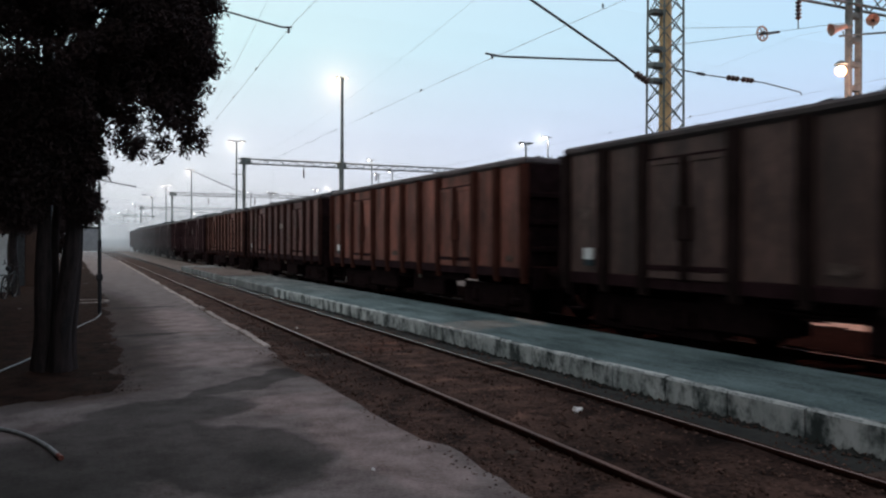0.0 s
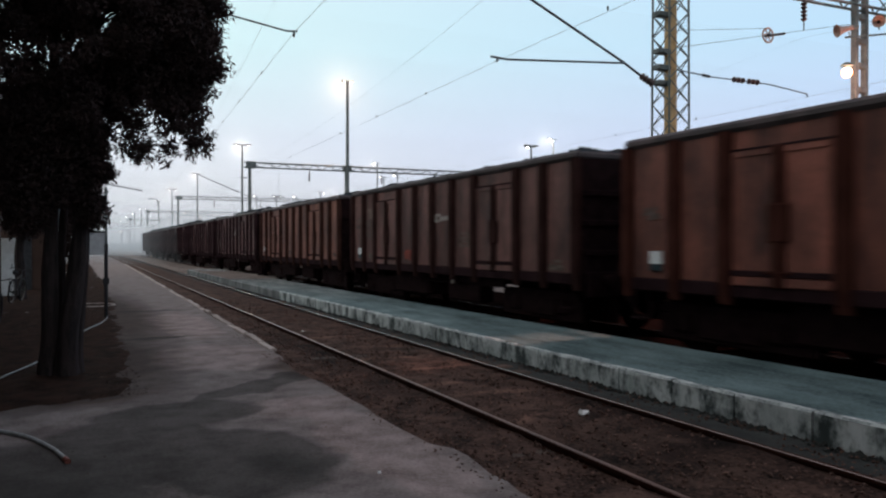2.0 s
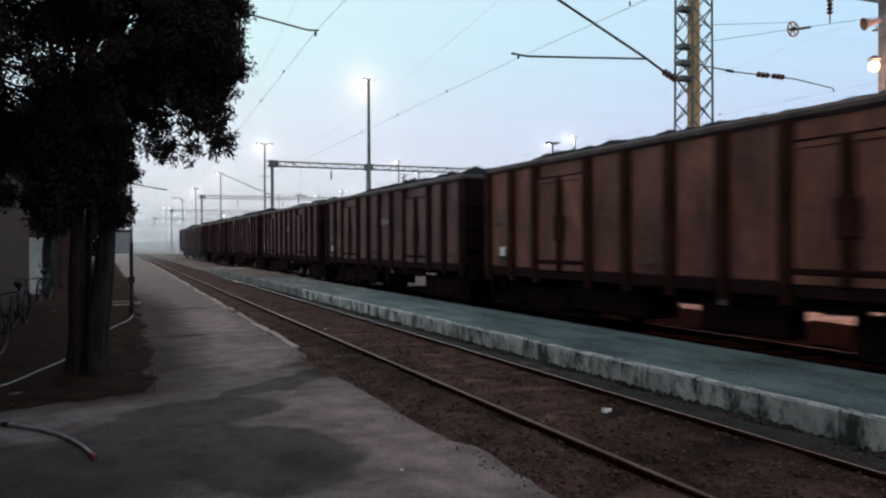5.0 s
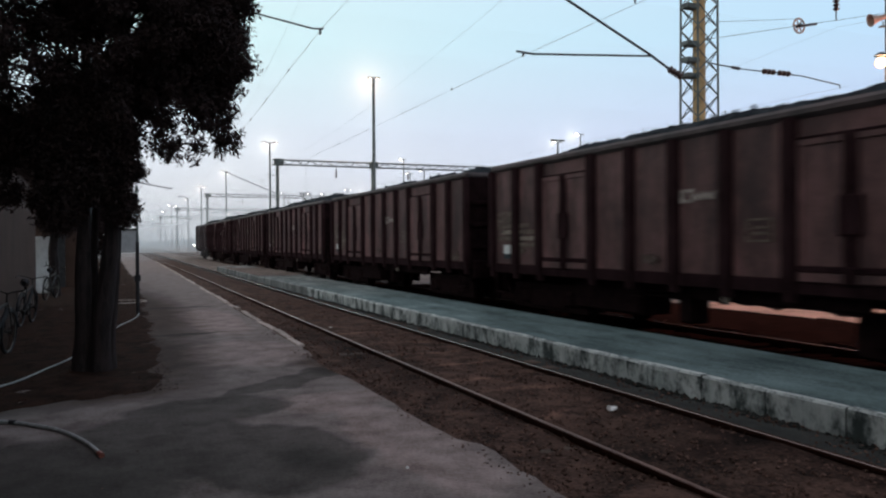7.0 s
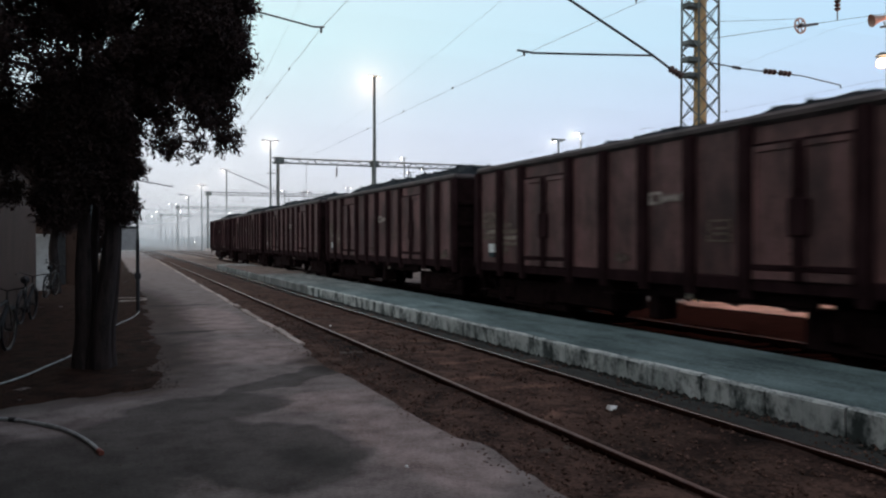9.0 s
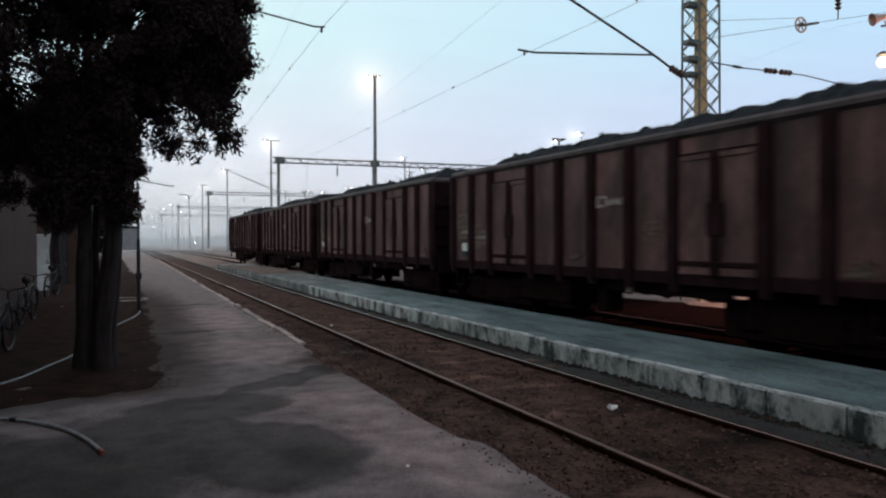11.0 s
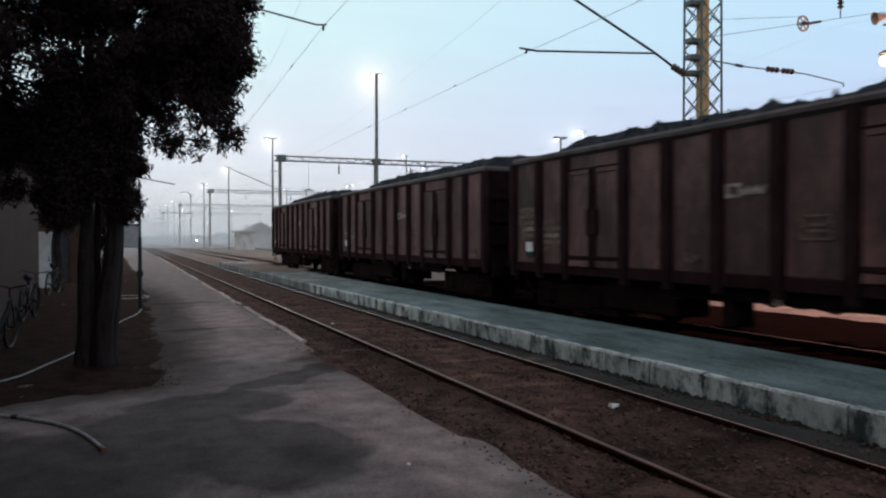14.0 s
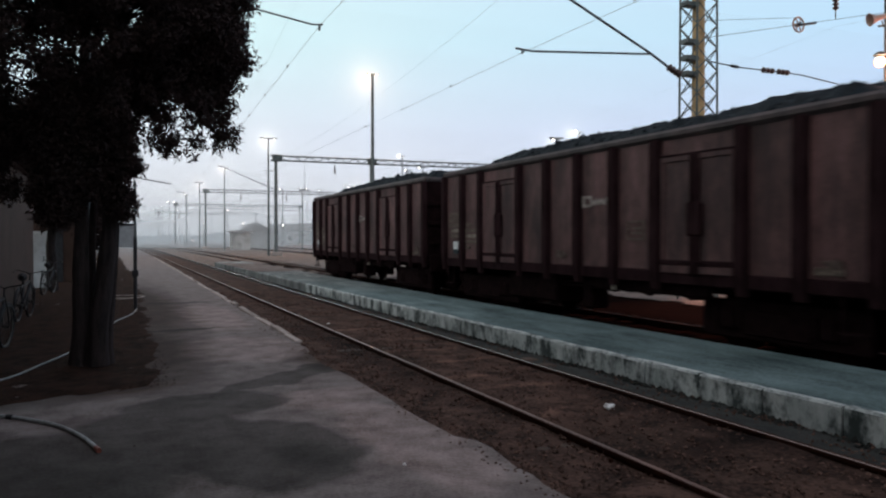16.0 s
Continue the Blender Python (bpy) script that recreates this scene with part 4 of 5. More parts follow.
# ---- overhead line ----
def lattice_mast(x, y, h, w, pole=True):
    root = empty("lattice_mast", pose(x, y, 0))
    for sx in (-1, 1):
        for sy in (-1, 1):
            a, c = w / 2, w / 2 * 0.9
            leg = Build().tube([(sx * a, sy * a, -0.3), (sx * c, sy * c, h)], 0.042, 4)
            part("leg", leg, M_STEEL, root)
    n = int(h / 0.62)
    for face in range(4):
        for i in range(n):
            z0, z1 = h * i / n, h * (i + 1) / n
            for d in (-1, 1):
                r0, r1 = w / 2 * (1 - 0.1 * z0 / h), w / 2 * (1 - 0.1 * z1 / h)
                p, q = (d * r0, -r0, z0), (-d * r1, -r1, z1)
                rot = Matrix.Rotation(face * math.pi / 2, 3, "Z")
                b = Build().tube([rot @ Vector(p), rot @ Vector(q)], 0.020, 4)
                part("brace", b, M_STEEL, root)
    if pole:
        b = Build().tube([(0, 0, -0.3), (0, 0, h)], [0.19, 0.165], 14)
        part("core_column", b, M_MASTPOLE, root, "steel column coloured ochre with lamplight")
        for z in (6.30, 6.74, 7.2, 8.25):
            b = Build().box(-w / 2 - 0.14, -0.14, z - 0.07, 0.0, 0.14, z + 0.07, 0.015)
            part("bracket", b, M_STEEL, root)
    return root


def insulator(b, p, q, r=0.09, n=4):
    """A ribbed insulator along p to q, added to a build."""
    p, q = Vector(p), Vector(q)
    path, rad = [], []
    for i in range(n):
        for f, k in ((0.05, 0.45), (0.35, 1.0), (0.6, 0.9), (0.95, 0.45)):
            path.append(p.lerp(q, (i + f) / n))
            rad.append(r * k)
    return b.tube(path, rad, 10)


SUP = 17.6
tagged(lattice_mast(15.48, SUP, 10.2, 0.76), "tall lattice steel catenary mast with a column coloured lamplit ochre", "catenary mast")
# arm over the freight track
arm = empty("catenary_arm", pose(0, 0, 0))
part("stay_tube", Build().tube([(14.42, SUP, 6.44), (13.79, SUP, 6.77), (11.24, SUP, 7.92), (9.8, SUP, 8.57)], 0.035, 8), M_WIRE, arm)
part("insulator", insulator(Build(), (14.85, SUP, 6.25), (14.40, SUP, 6.45), 0.11), M_INSUL, arm, "brown ribbed porcelain insulator")
part("registration_arm", Build().tube([(13.79, SUP, 6.74), (11.77, SUP, 6.59), (10.1, SUP, 6.47), (9.62, SUP, 6.50)], 0.028, 8), M_WIRE, arm)
part("wire_clamp", Build().tube([(9.82, SUP, 6.47), (9.8, SUP, 6.38)], 0.03, 6), M_WIRE, arm)
tagged(arm, "dark steel catenary arm with a brown insulator", "catenary arm")
# arm over the track beyond
arm = empty("catenary_arm", pose(0, 0, 0))
part("strut", Build().tube([(15.9, SUP, 6.72), (16.7, SUP, 6.67)], 0.02, 6).tube([(16.68, SUP, 6.67), (16.95, SUP, 6.65)], 0.045, 6), M_WIRE, arm)
part("insulator", insulator(insulator(Build(), (17.85, SUP, 6.65), (18.35, SUP, 6.65), 0.09, 3), (18.45, SUP, 6.65), (18.95, SUP, 6.65), 0.09, 3), M_INSUL, arm, "brown ribbed porcelain insulator")
part("tie_rod", Build().tube([(16.9, SUP, 6.65), (19.4, SUP, 6.63), (21.0, SUP, 6.47), (21.02, SUP, 6.36)], 0.018, 6), M_WIRE, arm)
tagged(arm, "dark catenary tie with two brown insulators", "catenary arm")

# batten column with the lamp and the horns
col = empty("batten_mast", pose(23.45, SUP, 0))
for s in (-1, 1):
    part("channel", Build().box(s * 0.24 - 0.07, -0.10, -0.3, s * 0.24 + 0.07, 0.10, 10.6, 0.012), M_STEEL, col)
for i in range(13):
    part("batten", Build().box(-0.19, -0.11, 0.3 + i * 0.8, 0.19, 0.11, 0.48 + i * 0.8, 0.01), M_STEEL, col)
tagged(col, "grey steel mast of two channels joined by battens", "mast")


def beam(name, x0, x1, y, z0, z1, label):
    """A lattice beam across the tracks."""
    root = empty(name, pose(0, y, 0))
    for z in (z0, z1):
        for yy in (-0.22, 0.22):
            part("chord", Build().tube([(x0, yy, z), (x1, yy, z)], 0.05, 4), M_STEEL, root)
    n = max(4, int((x1 - x0) / 0.75))
    for i in range(n):
        a, c = x0 + (x1 - x0) * i / n, x0 + (x1 - x0) * (i + 1) / n
        up = i % 2 == 0
        for yy in (-0.22, 0.22):
            part("diagonal", Build().tube([(a, yy, z0 if up else z1), (c, yy, z1 if up else z0)], 0.028, 4), M_STEEL, root)
    return tagged(root, label, "portal beam", group="portal beams over the tracks")


beam("portal_beam", 15.3, 36, SUP, 9.5, 10.1, "grey lattice steel beam spanning the tracks")


def horn(x, y, z, turn, tilt):
    root = empty("loudspeaker_horn", pose(x, y, z, 0, tilt, turn))
    flare = Build().tube([(-0.26, 0, 0), (-0.12, 0, 0), (0.02, 0, 0), (0.15, 0, 0), (0.28, 0, 0)], [0.075, 0.085, 0.10, 0.14, 0.205], 18, caps=False)
    flare.tube([(0.27, 0, 0), (0.14, 0, 0), (0.0, 0, 0)], [0.19, 0.125, 0.05], 18, caps=False)
    part("flare", flare, M_HORN, root, smooth=True)
    part("driver", Build().tube([(-0.42, 0, 0), (-0.25, 0, 0)], 0.10, 12), M_STEEL, root)
    part("bracket", Build().tube([(-0.1, 0, -0.12), (-0.1, 0, -0.25)], 0.02, 6), M_STEEL, root)
    return tagged(root, "pale loudspeaker horn clamped to a mast", "loudspeaker", group="loudspeaker horns")


horn(22.42, SUP - 0.25, 8.62, 158, 14)
horn(24.05, SUP - 0.25, 9.05, 215, 8)
part("cross_arm", Build().tube([(-1.0, -0.25, 8.36), (1.3, -0.25, 8.75)], 0.035, 6), M_STEEL, col)


def ball(r, z=0.0, n=12):
    b = Build()
    return b.tube([(0, 0, z - r * math.cos(math.pi * i / 8)) for i in range(1, 8)], [r * math.sin(math.pi * i / 8) for i in range(1, 8)], n)


lamp = empty("wall_lamp", pose(22.32, SUP - 0.4, 7.2))
part("bulb", ball(0.13), G_WARM, lamp, "glowing sodium bulb", m=pose(-0.06, -0.05, 0.0))
# glowing disc added behind the bulb as its orange halo
part("reflector", Build().tube([(0.02, 0.02, 0), (0.06, 0.05, 0)], [0.17, 0.13], 18), G_AMBER, lamp, "amber glowing disc standing in for the lamp's halo")
part("hood", Build().tube([(0, 0, 0.2), (0, 0, 0.24), (0, 0, 0.32)], [0.2, 0.17, 0.06], 14), M_STEEL, lamp)
part("arm", Build().tube([(0, 0, 0.28), (0.45, 0.25, 0.35), (0.75, 0.35, 0.35)], 0.025, 6), M_STEEL, lamp)
tagged(lamp, "lit sodium lamp on the mast, glowing orange white", "lamp")


# portals farther down the line
def portal(y):
    for x, w in (((15.1, 0.5), (24.6, 0.5)) if y < 100 else ((15.2, 0.5), (44.0, 0.5))):
        c = empty("portal_column", pose(x + bend(y) * 0, y, 0))
        part("shaft", Build().tube([(0, 0, -0.3), (0, 0, 9.6)], [0.17, 0.15], 4), M_STEEL, c)
        part("foot", Build().box(-0.5, -0.5, -0.3, 0.5, 0.5, 0.35, 0.04), M_KERB, c)
        part("cap", Build().box(-0.3, -0.25, 8.95, 0.55, 0.25, 9.6, 0.02), M_STEEL, c)
        tagged(c, "grey steel portal column in the yard", "portal column", group="portal columns")
    beam("portal_beam", 14.6, 44, y, 9.05, 9.5, "grey lattice steel beam spanning the far tracks")
    for x in (20.8, 28.3):
        ins = part("hanging_insulator", insulator(Build().tube([(x, y - 0.22, 9.05), (x, y - 0.22, 8.66)], 0.025, 5), (x, y - 0.22, 8.7), (x, y - 0.22, 7.9), 0.1), M_INSUL, None)
        tagged(ins, "brown insulator hanging under a portal beam", "insulator", group="hanging insulators")


for y in (75, 132, 190, 250):
    portal(y)
ins = part("hanging_insulator", insulator(Build().tube([(20.86, SUP, 9.5), (20.86, SUP, 8.46)], 0.02, 5), (20.86, SUP, 9.35), (20.86, SUP, 8.75), 0.10, 5), M_INSUL, None)
tagged(ins, "brown insulator hanging under a portal beam", "insulator", group="hanging insulators")
arm = empty("catenary_arm", pose(0, 0, 0))
part("registration_arm", Build().tube([(17.25, 74.8, 6.26), (17.8, 74.8, 6.30), (18.36, 74.8, 6.27)], 0.045, 6), M_WIRE, arm)
part("drop_tube", Build().tube([(17.8, 74.8, 6.27), (17.8, 74.8, 9.05)], 0.012, 5), M_WIRE, arm)
tagged(arm, "short dark registration arm hung under a portal beam", "catenary arm")
wheel_t = empty("tension_wheel", pose(20.4, SUP + 1.0, 8.5))
part("rim", Build().tube([(0.23 * math.cos(radians(a)), 0, 0.23 * math.sin(radians(a))) for a in range(0, 361, 20)], 0.03, 6), M_HORN, wheel_t)
for a in range(0, 180, 60):
    c, q = 0.22 * math.cos(radians(a)), 0.22 * math.sin(radians(a))
    part("spoke", Build().tube([(-c, 0, -q), (c, 0, q)], 0.022, 5), M_HORN, wheel_t)
part("hub", Build().tube([(0, -0.09, 0), (0, 0.09, 0)], 0.06, 10), M_WIRE, wheel_t)
part("strap", Build().tube([(0.1, 0, 0), (0.75, 0, 0.14)], 0.045, 6), M_WIRE, wheel_t)
tagged(wheel_t, "small pale tension wheel on an overhead wire", "tension wheel")


def wire(points, r, label):
    return tagged(part("overhead_wire", Build().tube(points, r, 5), M_WIRE, None), label, "overhead wire", group="overhead wires")


def span_points(x, top, sag, supports):
    pts = []
    for a, c in zip(supports, supports[1:]):
        for i in range(16):
            u = i / 16
            yy = a + (c - a) * u
            pts.append((x + bend(yy), yy, top - sag * 4 * u * (1 - u)))
    return pts + [(x + bend(supports[-1]), supports[-1], top)]


SUPPORTS = (-40, SUP, 75, 132, 190)
for x, zc, drift in ((4.58, 6.57, 0.055), (9.8, 6.40, 0.030), (20.9, 6.36, 0.0), (28.3, 6.3, 0.0)):
    off = lambda y, x=x, d=drift: x + d * (y - SUP) if y > -1 else x - d * SUP
    contact = wire([(off(y), y, zc) for y in SUPPORTS], 0.0048 if x < 15 else 0.0035, "thin dark contact wire over a track")
    wire([(off(p[1]), p[1], p[2]) for p in span_points(x, 8.25, 1.24, SUPPORTS)], 0.0028 if x < 15 else 0.0020, "thin dark messenger wire over a track")
    for a, c in zip(SUPPORTS, SUPPORTS[1:]):
        for i in range(1, 12):
            yy = a + (c - a) * i / 12
            part("clamp", Build().tube([(off(yy), yy, zc - 0.02), (off(yy), yy, zc + 0.06)], 0.02, 5), M_WIRE, contact)
wire([(15.6, SUP, 7.35), (20.4, SUP + 1.0, 8.5), (28, SUP + 2.5, 10.3)], 0.008, "thin dark stay wire between the masts")
wire([(15.6, SUP, 7.85), (20.4, SUP + 1.0, 8.72)], 0.007, "thin dark stay wire between the masts")

# masts and arms on the path's side
def line_mast(x, y, reach):
    mast = empty("line_mast", pose(x, y, 0))
    part("tube", Build().tube([(0, 0, -0.3), (0, 0, 8.3)], [0.11, 0.09], 12), M_STEEL, mast)
    part("arm", Build().tube([(0, 0, 7.35), (reach * 0.65, 0, 6.82), (reach - 0.25, 0, 6.58), (reach, 0, 6.6)], 0.021 if y < 30 else 0.05, 8), M_WIRE, mast)
    part("wire_clamp", Build().tube([(reach - 0.08, 0, 6.6), (reach - 0.08, 0, 6.46)], 0.028, 6), M_WIRE, mast)
    return tagged(mast, "slim steel line mast with a long dark arm", "line mast", group="line masts by the path")


line_mast(-0.32, SUP + 0.15, 4.98)
line_mast(0.9, 75.0, 4.7)
line_mast(1.4, 132.0, 4.8)


# ---- lamp posts of the yard ----
def lamp_post(x, y, h, lit=True, big=0.3, heads=1, glow_mat=None, half=0.5):
    big *= 0.29
    root = empty("lamp_post", pose(x, y, 0))
    r = 0.12 if h < 14 else 0.22
    part("pole", Build().tube([(0, 0, -0.3), (0, 0, h)], [r, r * 0.6], 10), M_STEEL, root)
    part("cross_bar", Build().tube([(-half, 0, h), (half, 0, h)], 0.05, 6), M_STEEL, root)
    if 70 < y < 80 and h < 12:
        part("stay_bar", Build().tube([(-0.45, 0, h - 3.1), (0.5, 0, h - 3.1)], 0.04, 6), M_STEEL, root)
    for i in range(heads):
        px = -half - 0.05 if i == 0 else half + 0.05
        part("hood", Build().box(px - 0.28, -0.16, h - 0.02, px + 0.28, 0.16, h + 0.1, 0.03), M_STEEL, root)
        if lit:
            g = part("bulb", ball(big), glow_mat or G_WHITE, root, "glowing bulb")
            g.matrix_basis = pose(px, -0.1, h - 0.02 - big * 0.6)
    return tagged(root, "tall grey lamp post with a lit lamp at dusk" if lit else "tall grey lamp post with an unlit head", "lamp post", group="lamp posts of the yard")


lamp_post(23.5, 13.3, 11.1, True, 0.5, 1, G_WARM)
lamp_post(24.62, 74.6, 17.9, True, 0.2, 2, G_WARM, 0.3)
lamp_post(14.55, 75.8, 11.2, True, 0.13, 2)
lamp_post(15.15, 110, 11.3, True, 0.13, 1)
lamp_post(15.14, 140, 11.1, True, 0.15, 2)
lamp_post(17.65, 190, 11.7, True, 0.2, 1)
lamp_post(36.9, 60, 10.5, False, 0.3, 2, None, 0.35)
lamp_post(49.7, 76, 13.73, True, 0.55, 1)
lamp_post(46.9, 76.2, 12.75, True, 0.3, 1)
lamp_post(40.95, 110, 13.9, True, 0.4, 1)
lamp_post(41.2, 108, 11.6, True, 0.18, 1)
lamp_post(40.2, 100, 11.3, True, 0.22, 1)
lamp_post(43.96, 150, 12.0, True, 0.22, 2)
lamp_post(28.22, 120, 9.2, True, 0.14, 2)
for x, y, h in ((16.87, 230, 11.8), (18.66, 232, 11.8), (17.06, 260, 11.5), (17.19, 300, 11.9), (31.46, 150, 11.0), (36.56, 140, 10.4), (18.0, 345, 11.5), (25.5, 300, 12), (33, 270, 12), (46, 250, 12), (58, 240, 13), (72, 260, 12), (84, 300, 13)):
    lamp_post(x, y, h, True, 0.13 + y * 0.0006, 1)


def signal_post(x, y, h):
    root = empty("signal_post", pose(x, y, 0))
    part("pole", Build().tube([(0, 0, -0.3), (0, 0, h)], 0.08, 8), M_STEEL, root)
    part("head", Build().box(-0.2, -0.12, h - 0.5, 0.2, 0.12, h + 0.2, 0.02), M_WIRE, root)
    part("light", ball(0.10), G_WHITE, root, "small white signal light", m=pose(0, -0.14, h - 0.1))
    return tagged(root, "slim yard signal post with a small white light", "signal post", group="signal posts of the yard")


for x, y, h in ((10.17, 200, 4.94), (19.14, 170, 4.76), (25.62, 160, 4.64), (14.88, 150, 1.3), (31.44, 150, 4.18), (22.55, 160, 7.19), (17.25, 220, 5.6), (26.63, 150, 4.47)):
    signal_post(x, y, h)
wire([(15.2, 131.8, 6.45), (28, 131.8, 6.25), (44.0, 131.8, 6.45)], 0.03, "dark cross wire strung below a far portal")
wire([(15.2, 189.8, 7.2), (44.0, 189.8, 7.0)], 0.035, "dark cross wire strung below a far portal")
hook = empty("lamp_post", pose(13.9, 150, 0))
part("pole", Build().tube([(0, 0, -0.3), (0, 0, 9.0), (-0.15, 0, 9.7), (-0.55, 0, 10.0), (-1.15, 0, 10.0)], [0.13, 0.09, 0.08, 0.07, 0.06], 8), M_STEEL, hook)
part("lamp_head", Build().box(-1.75, -0.14, 9.92, -1.1, 0.14, 10.08, 0.03), M_STEEL, hook)
tagged(hook, "grey lamp post with a curved arm and unlit head", "lamp post", group="lamp posts of the yard")
guy = part("guy_wire", Build().tube([(15.15, 109.9, 11.2), (15.3, 76, 6.3)], 0.05, 5), M_WIRE, None)
tagged(guy, "dark slanting cable between a lamp post and a portal", "cable")

# ---- trees ----
def leaves(clumps, per, size, seed):
    """Small pointed sprays scattered in clumps."""
    rng = np.random.default_rng(seed)
    cen, rad = [], []
    for x, y, z, r in clumps:
        n = int(per * (r / 0.35) ** 1.8) + 8
        d = rng.normal(size=(n, 3))
        d /= np.linalg.norm(d, axis=1)[:, None]
        d *= (rng.random(n) ** 0.45)[:, None] * r
        d[:, 2] *= 0.8
        cen.append(d + np.array((x, y, z)))
    c = np.concatenate(cen)
    n = len(c)
    verts = []
    for k in range(4):
        a = rng.normal(size=(n, 3))
        o = c + rng.normal(size=(n, 3)) * size * 0.55
        a[:, 2] -= 0.25
        a /= np.linalg.norm(a, axis=1)[:, None]
        s = np.cross(a, rng.normal(size=(n, 3)))
        s /= np.linalg.norm(s, axis=1)[:, None]
        ln = size * rng.uniform(0.6, 1.5, n)[:, None]
        wd = ln * 0.17
        verts.append(np.stack([o, o + a * ln * 0.45 + s * wd, o + a * ln, o + a * ln * 0.45 - s * wd], axis=1))
    v = np.concatenate(verts).reshape(-1, 3)
    me = bpy.data.meshes.new("crown")
    q = np.arange(len(v)).reshape(-1, 4)
    me.from_pydata(v.tolist(), [], q.tolist())
    me.materials.append(M_LEAF)
    me.update()
    return me


def tree(x, y, stems, clumps, per, size, seed, label):
    root = empty("tree", pose(x, y, 0))
    rng = random.Random(seed)
    trunk = Build()
    for sx, sy, r, lx, ly, h in stems:
        pts, rs = [], []
        for i in range(41):
            u = (i / 40) ** 1.4
            pts.append((sx + lx * u + 0.05 * noise.noise((u * 5, sx * 9, seed)), sy + ly * u + 0.05 * noise.noise((u * 5, sx * 9, seed + 5)), -0.15 + h * u))
            rs.append(r * (1.0 - 0.65 * u) * (1 + 0.45 * math.exp(-u * 26)) + 0.012 * noise.noise((u * 14, sx * 9, 3)))
        first = len(trunk.v)
        trunk.tube(pts, rs, 28)
        # furrows of the bark
        for n in range(first, len(trunk.v)):
            i, q = divmod(n - first, 28)
            c, v = Vector(pts[i]), Vector(trunk.v[n])
            d = v - c
            a = 2 * math.pi * q / 28
            k = 0.16 * noise.noise((math.cos(a) * 2.4 + sx * 7, math.sin(a) * 2.4, c.z * 0.9)) + 0.14 * noise.noise((math.cos(a) * 6 + sx * 7, math.sin(a) * 6, c.z * 2.5))
            trunk.v[n] = tuple(c + d * (1 + k))
    part("trunk", trunk, M_BARK, root, "dark furrowed trunk", smooth=True)
    for cx, cy, cz, r in clumps:
        if rng.random() < 0.16 and r > 0.2 and cz > 3.3:
            s = rng.choice(stems)
            u = min(0.9, max(0.15, (cz - rng.uniform(0.4, 1.2)) / s[5]))
            a = Vector((s[0] + s[3] * u, s[1] + s[4] * u, s[5] * u))
            e = Vector((cx, cy, cz))
            mid = a.lerp(e, 0.5) + Vector((0, 0, 0.12))
            part("limb", Build().tube([a, mid, e], [0.028, 0.018, 0.006], 5), M_BARK, root)
    part("crown", leaves(clumps, per, size, seed), M_LEAF, root, "dense dark evergreen crown")
    return tagged(root, label, "tree", group="trees by the path")


def crown_clumps(n, seed, cx, cy, cz, rx, ry, rz, r0, r1, floor=None):
    rng = random.Random(seed)
    out = []
    while len(out) < n:
        p = Vector((rng.uniform(-1, 1), rng.uniform(-1, 1), rng.uniform(-1, 1)))
        if p.length > 1 or (p.length < 0.45 and rng.random() < 0.5):
            continue
        q = (cx + p.x * rx, cy + p.y * ry, cz + p.z * rz, rng.uniform(r0, r1))
        if floor and q[2] < floor(q[0], q[1]):
            continue
        out.append(q)
    return out


# the crown's mass, open in places towards the sky
HOLES = ((-0.84, 3.58, 0.10), (-0.74, 3.48, 0.07), (-0.68, 4.03, 0.09), (-0.16, 4.04, 0.09), (-0.25, 3.80, 0.06), (-0.80, 4.30, 0.08), (0.12, 4.28, 0.05), (0.45, 4.62, 0.05), (0.90, 3.72, 0.10), (1.12, 4.35, 0.06), (-0.45, 4.60, 0.05), (-0.9, 4.7, 0.06))


def open_crown(clumps):
    return [c for c in clumps if all(math.hypot(c[0] - x, c[2] - z) > r + 0.55 * c[3] for x, z, r in HOLES)]


near_clumps = open_crown(crown_clumps(560, 3, -0.30, 0.0, 5.2, 2.38, 1.8, 2.5, 0.14, 0.28, lambda x, y: 4.05 if x > 0.3 else 3.25))
near_clumps += open_crown(crown_clumps(150, 13, 0.30, 0.2, 4.9, 1.35, 1.0, 1.5, 0.16, 0.32))
near_clumps += open_crown(crown_clumps(140, 15, 1.45, 0.0, 4.85, 0.66, 0.9, 1.25, 0.12, 0.26))
near_clumps += open_crown(crown_clumps(90, 21, 0.95, 0.0, 3.95, 0.95, 0.9, 0.42, 0.07, 0.17))
near_clumps += crown_clumps(70, 4, 1.15, -0.1, 3.55, 0.78, 0.9, 0.28, 0.04, 0.11)
near_clumps += crown_clumps(60, 14, 1.10, -0.1, 3.18, 0.72, 0.8, 0.36, 0.02, 0.065)
near_clumps += crown_clumps(12, 24, 1.72, -0.1, 3.12, 0.18, 0.4, 0.20, 0.03, 0.08)
near_clumps += crown_clumps(170, 6, -0.15, -0.25, 3.10, 0.54, 0.4, 0.90, 0.13, 0.24)
near_clumps += crown_clumps(60, 26, -0.42, -0.25, 2.25, 0.26, 0.3, 0.35, 0.08, 0.16)
near_clumps += crown_clumps(70, 5, 0.32, -0.1, 2.78, 0.24, 0.4, 0.62, 0.06, 0.14)
near_clumps += crown_clumps(40, 27, 0.36, -0.1, 2.15, 0.16, 0.3, 0.22, 0.05, 0.10)
near_clumps += crown_clumps(50, 7, -1.15, 0.4, 3.15, 0.50, 0.6, 0.42, 0.12, 0.24)
near_clumps += crown_clumps(26, 28, -1.08, 0.2, 2.45, 0.20, 0.4, 0.35, 0.04, 0.09)
near_clumps += open_crown(crown_clumps(60, 17, -1.95, 0.2, 4.75, 0.8, 0.9, 1.25, 0.15, 0.27))
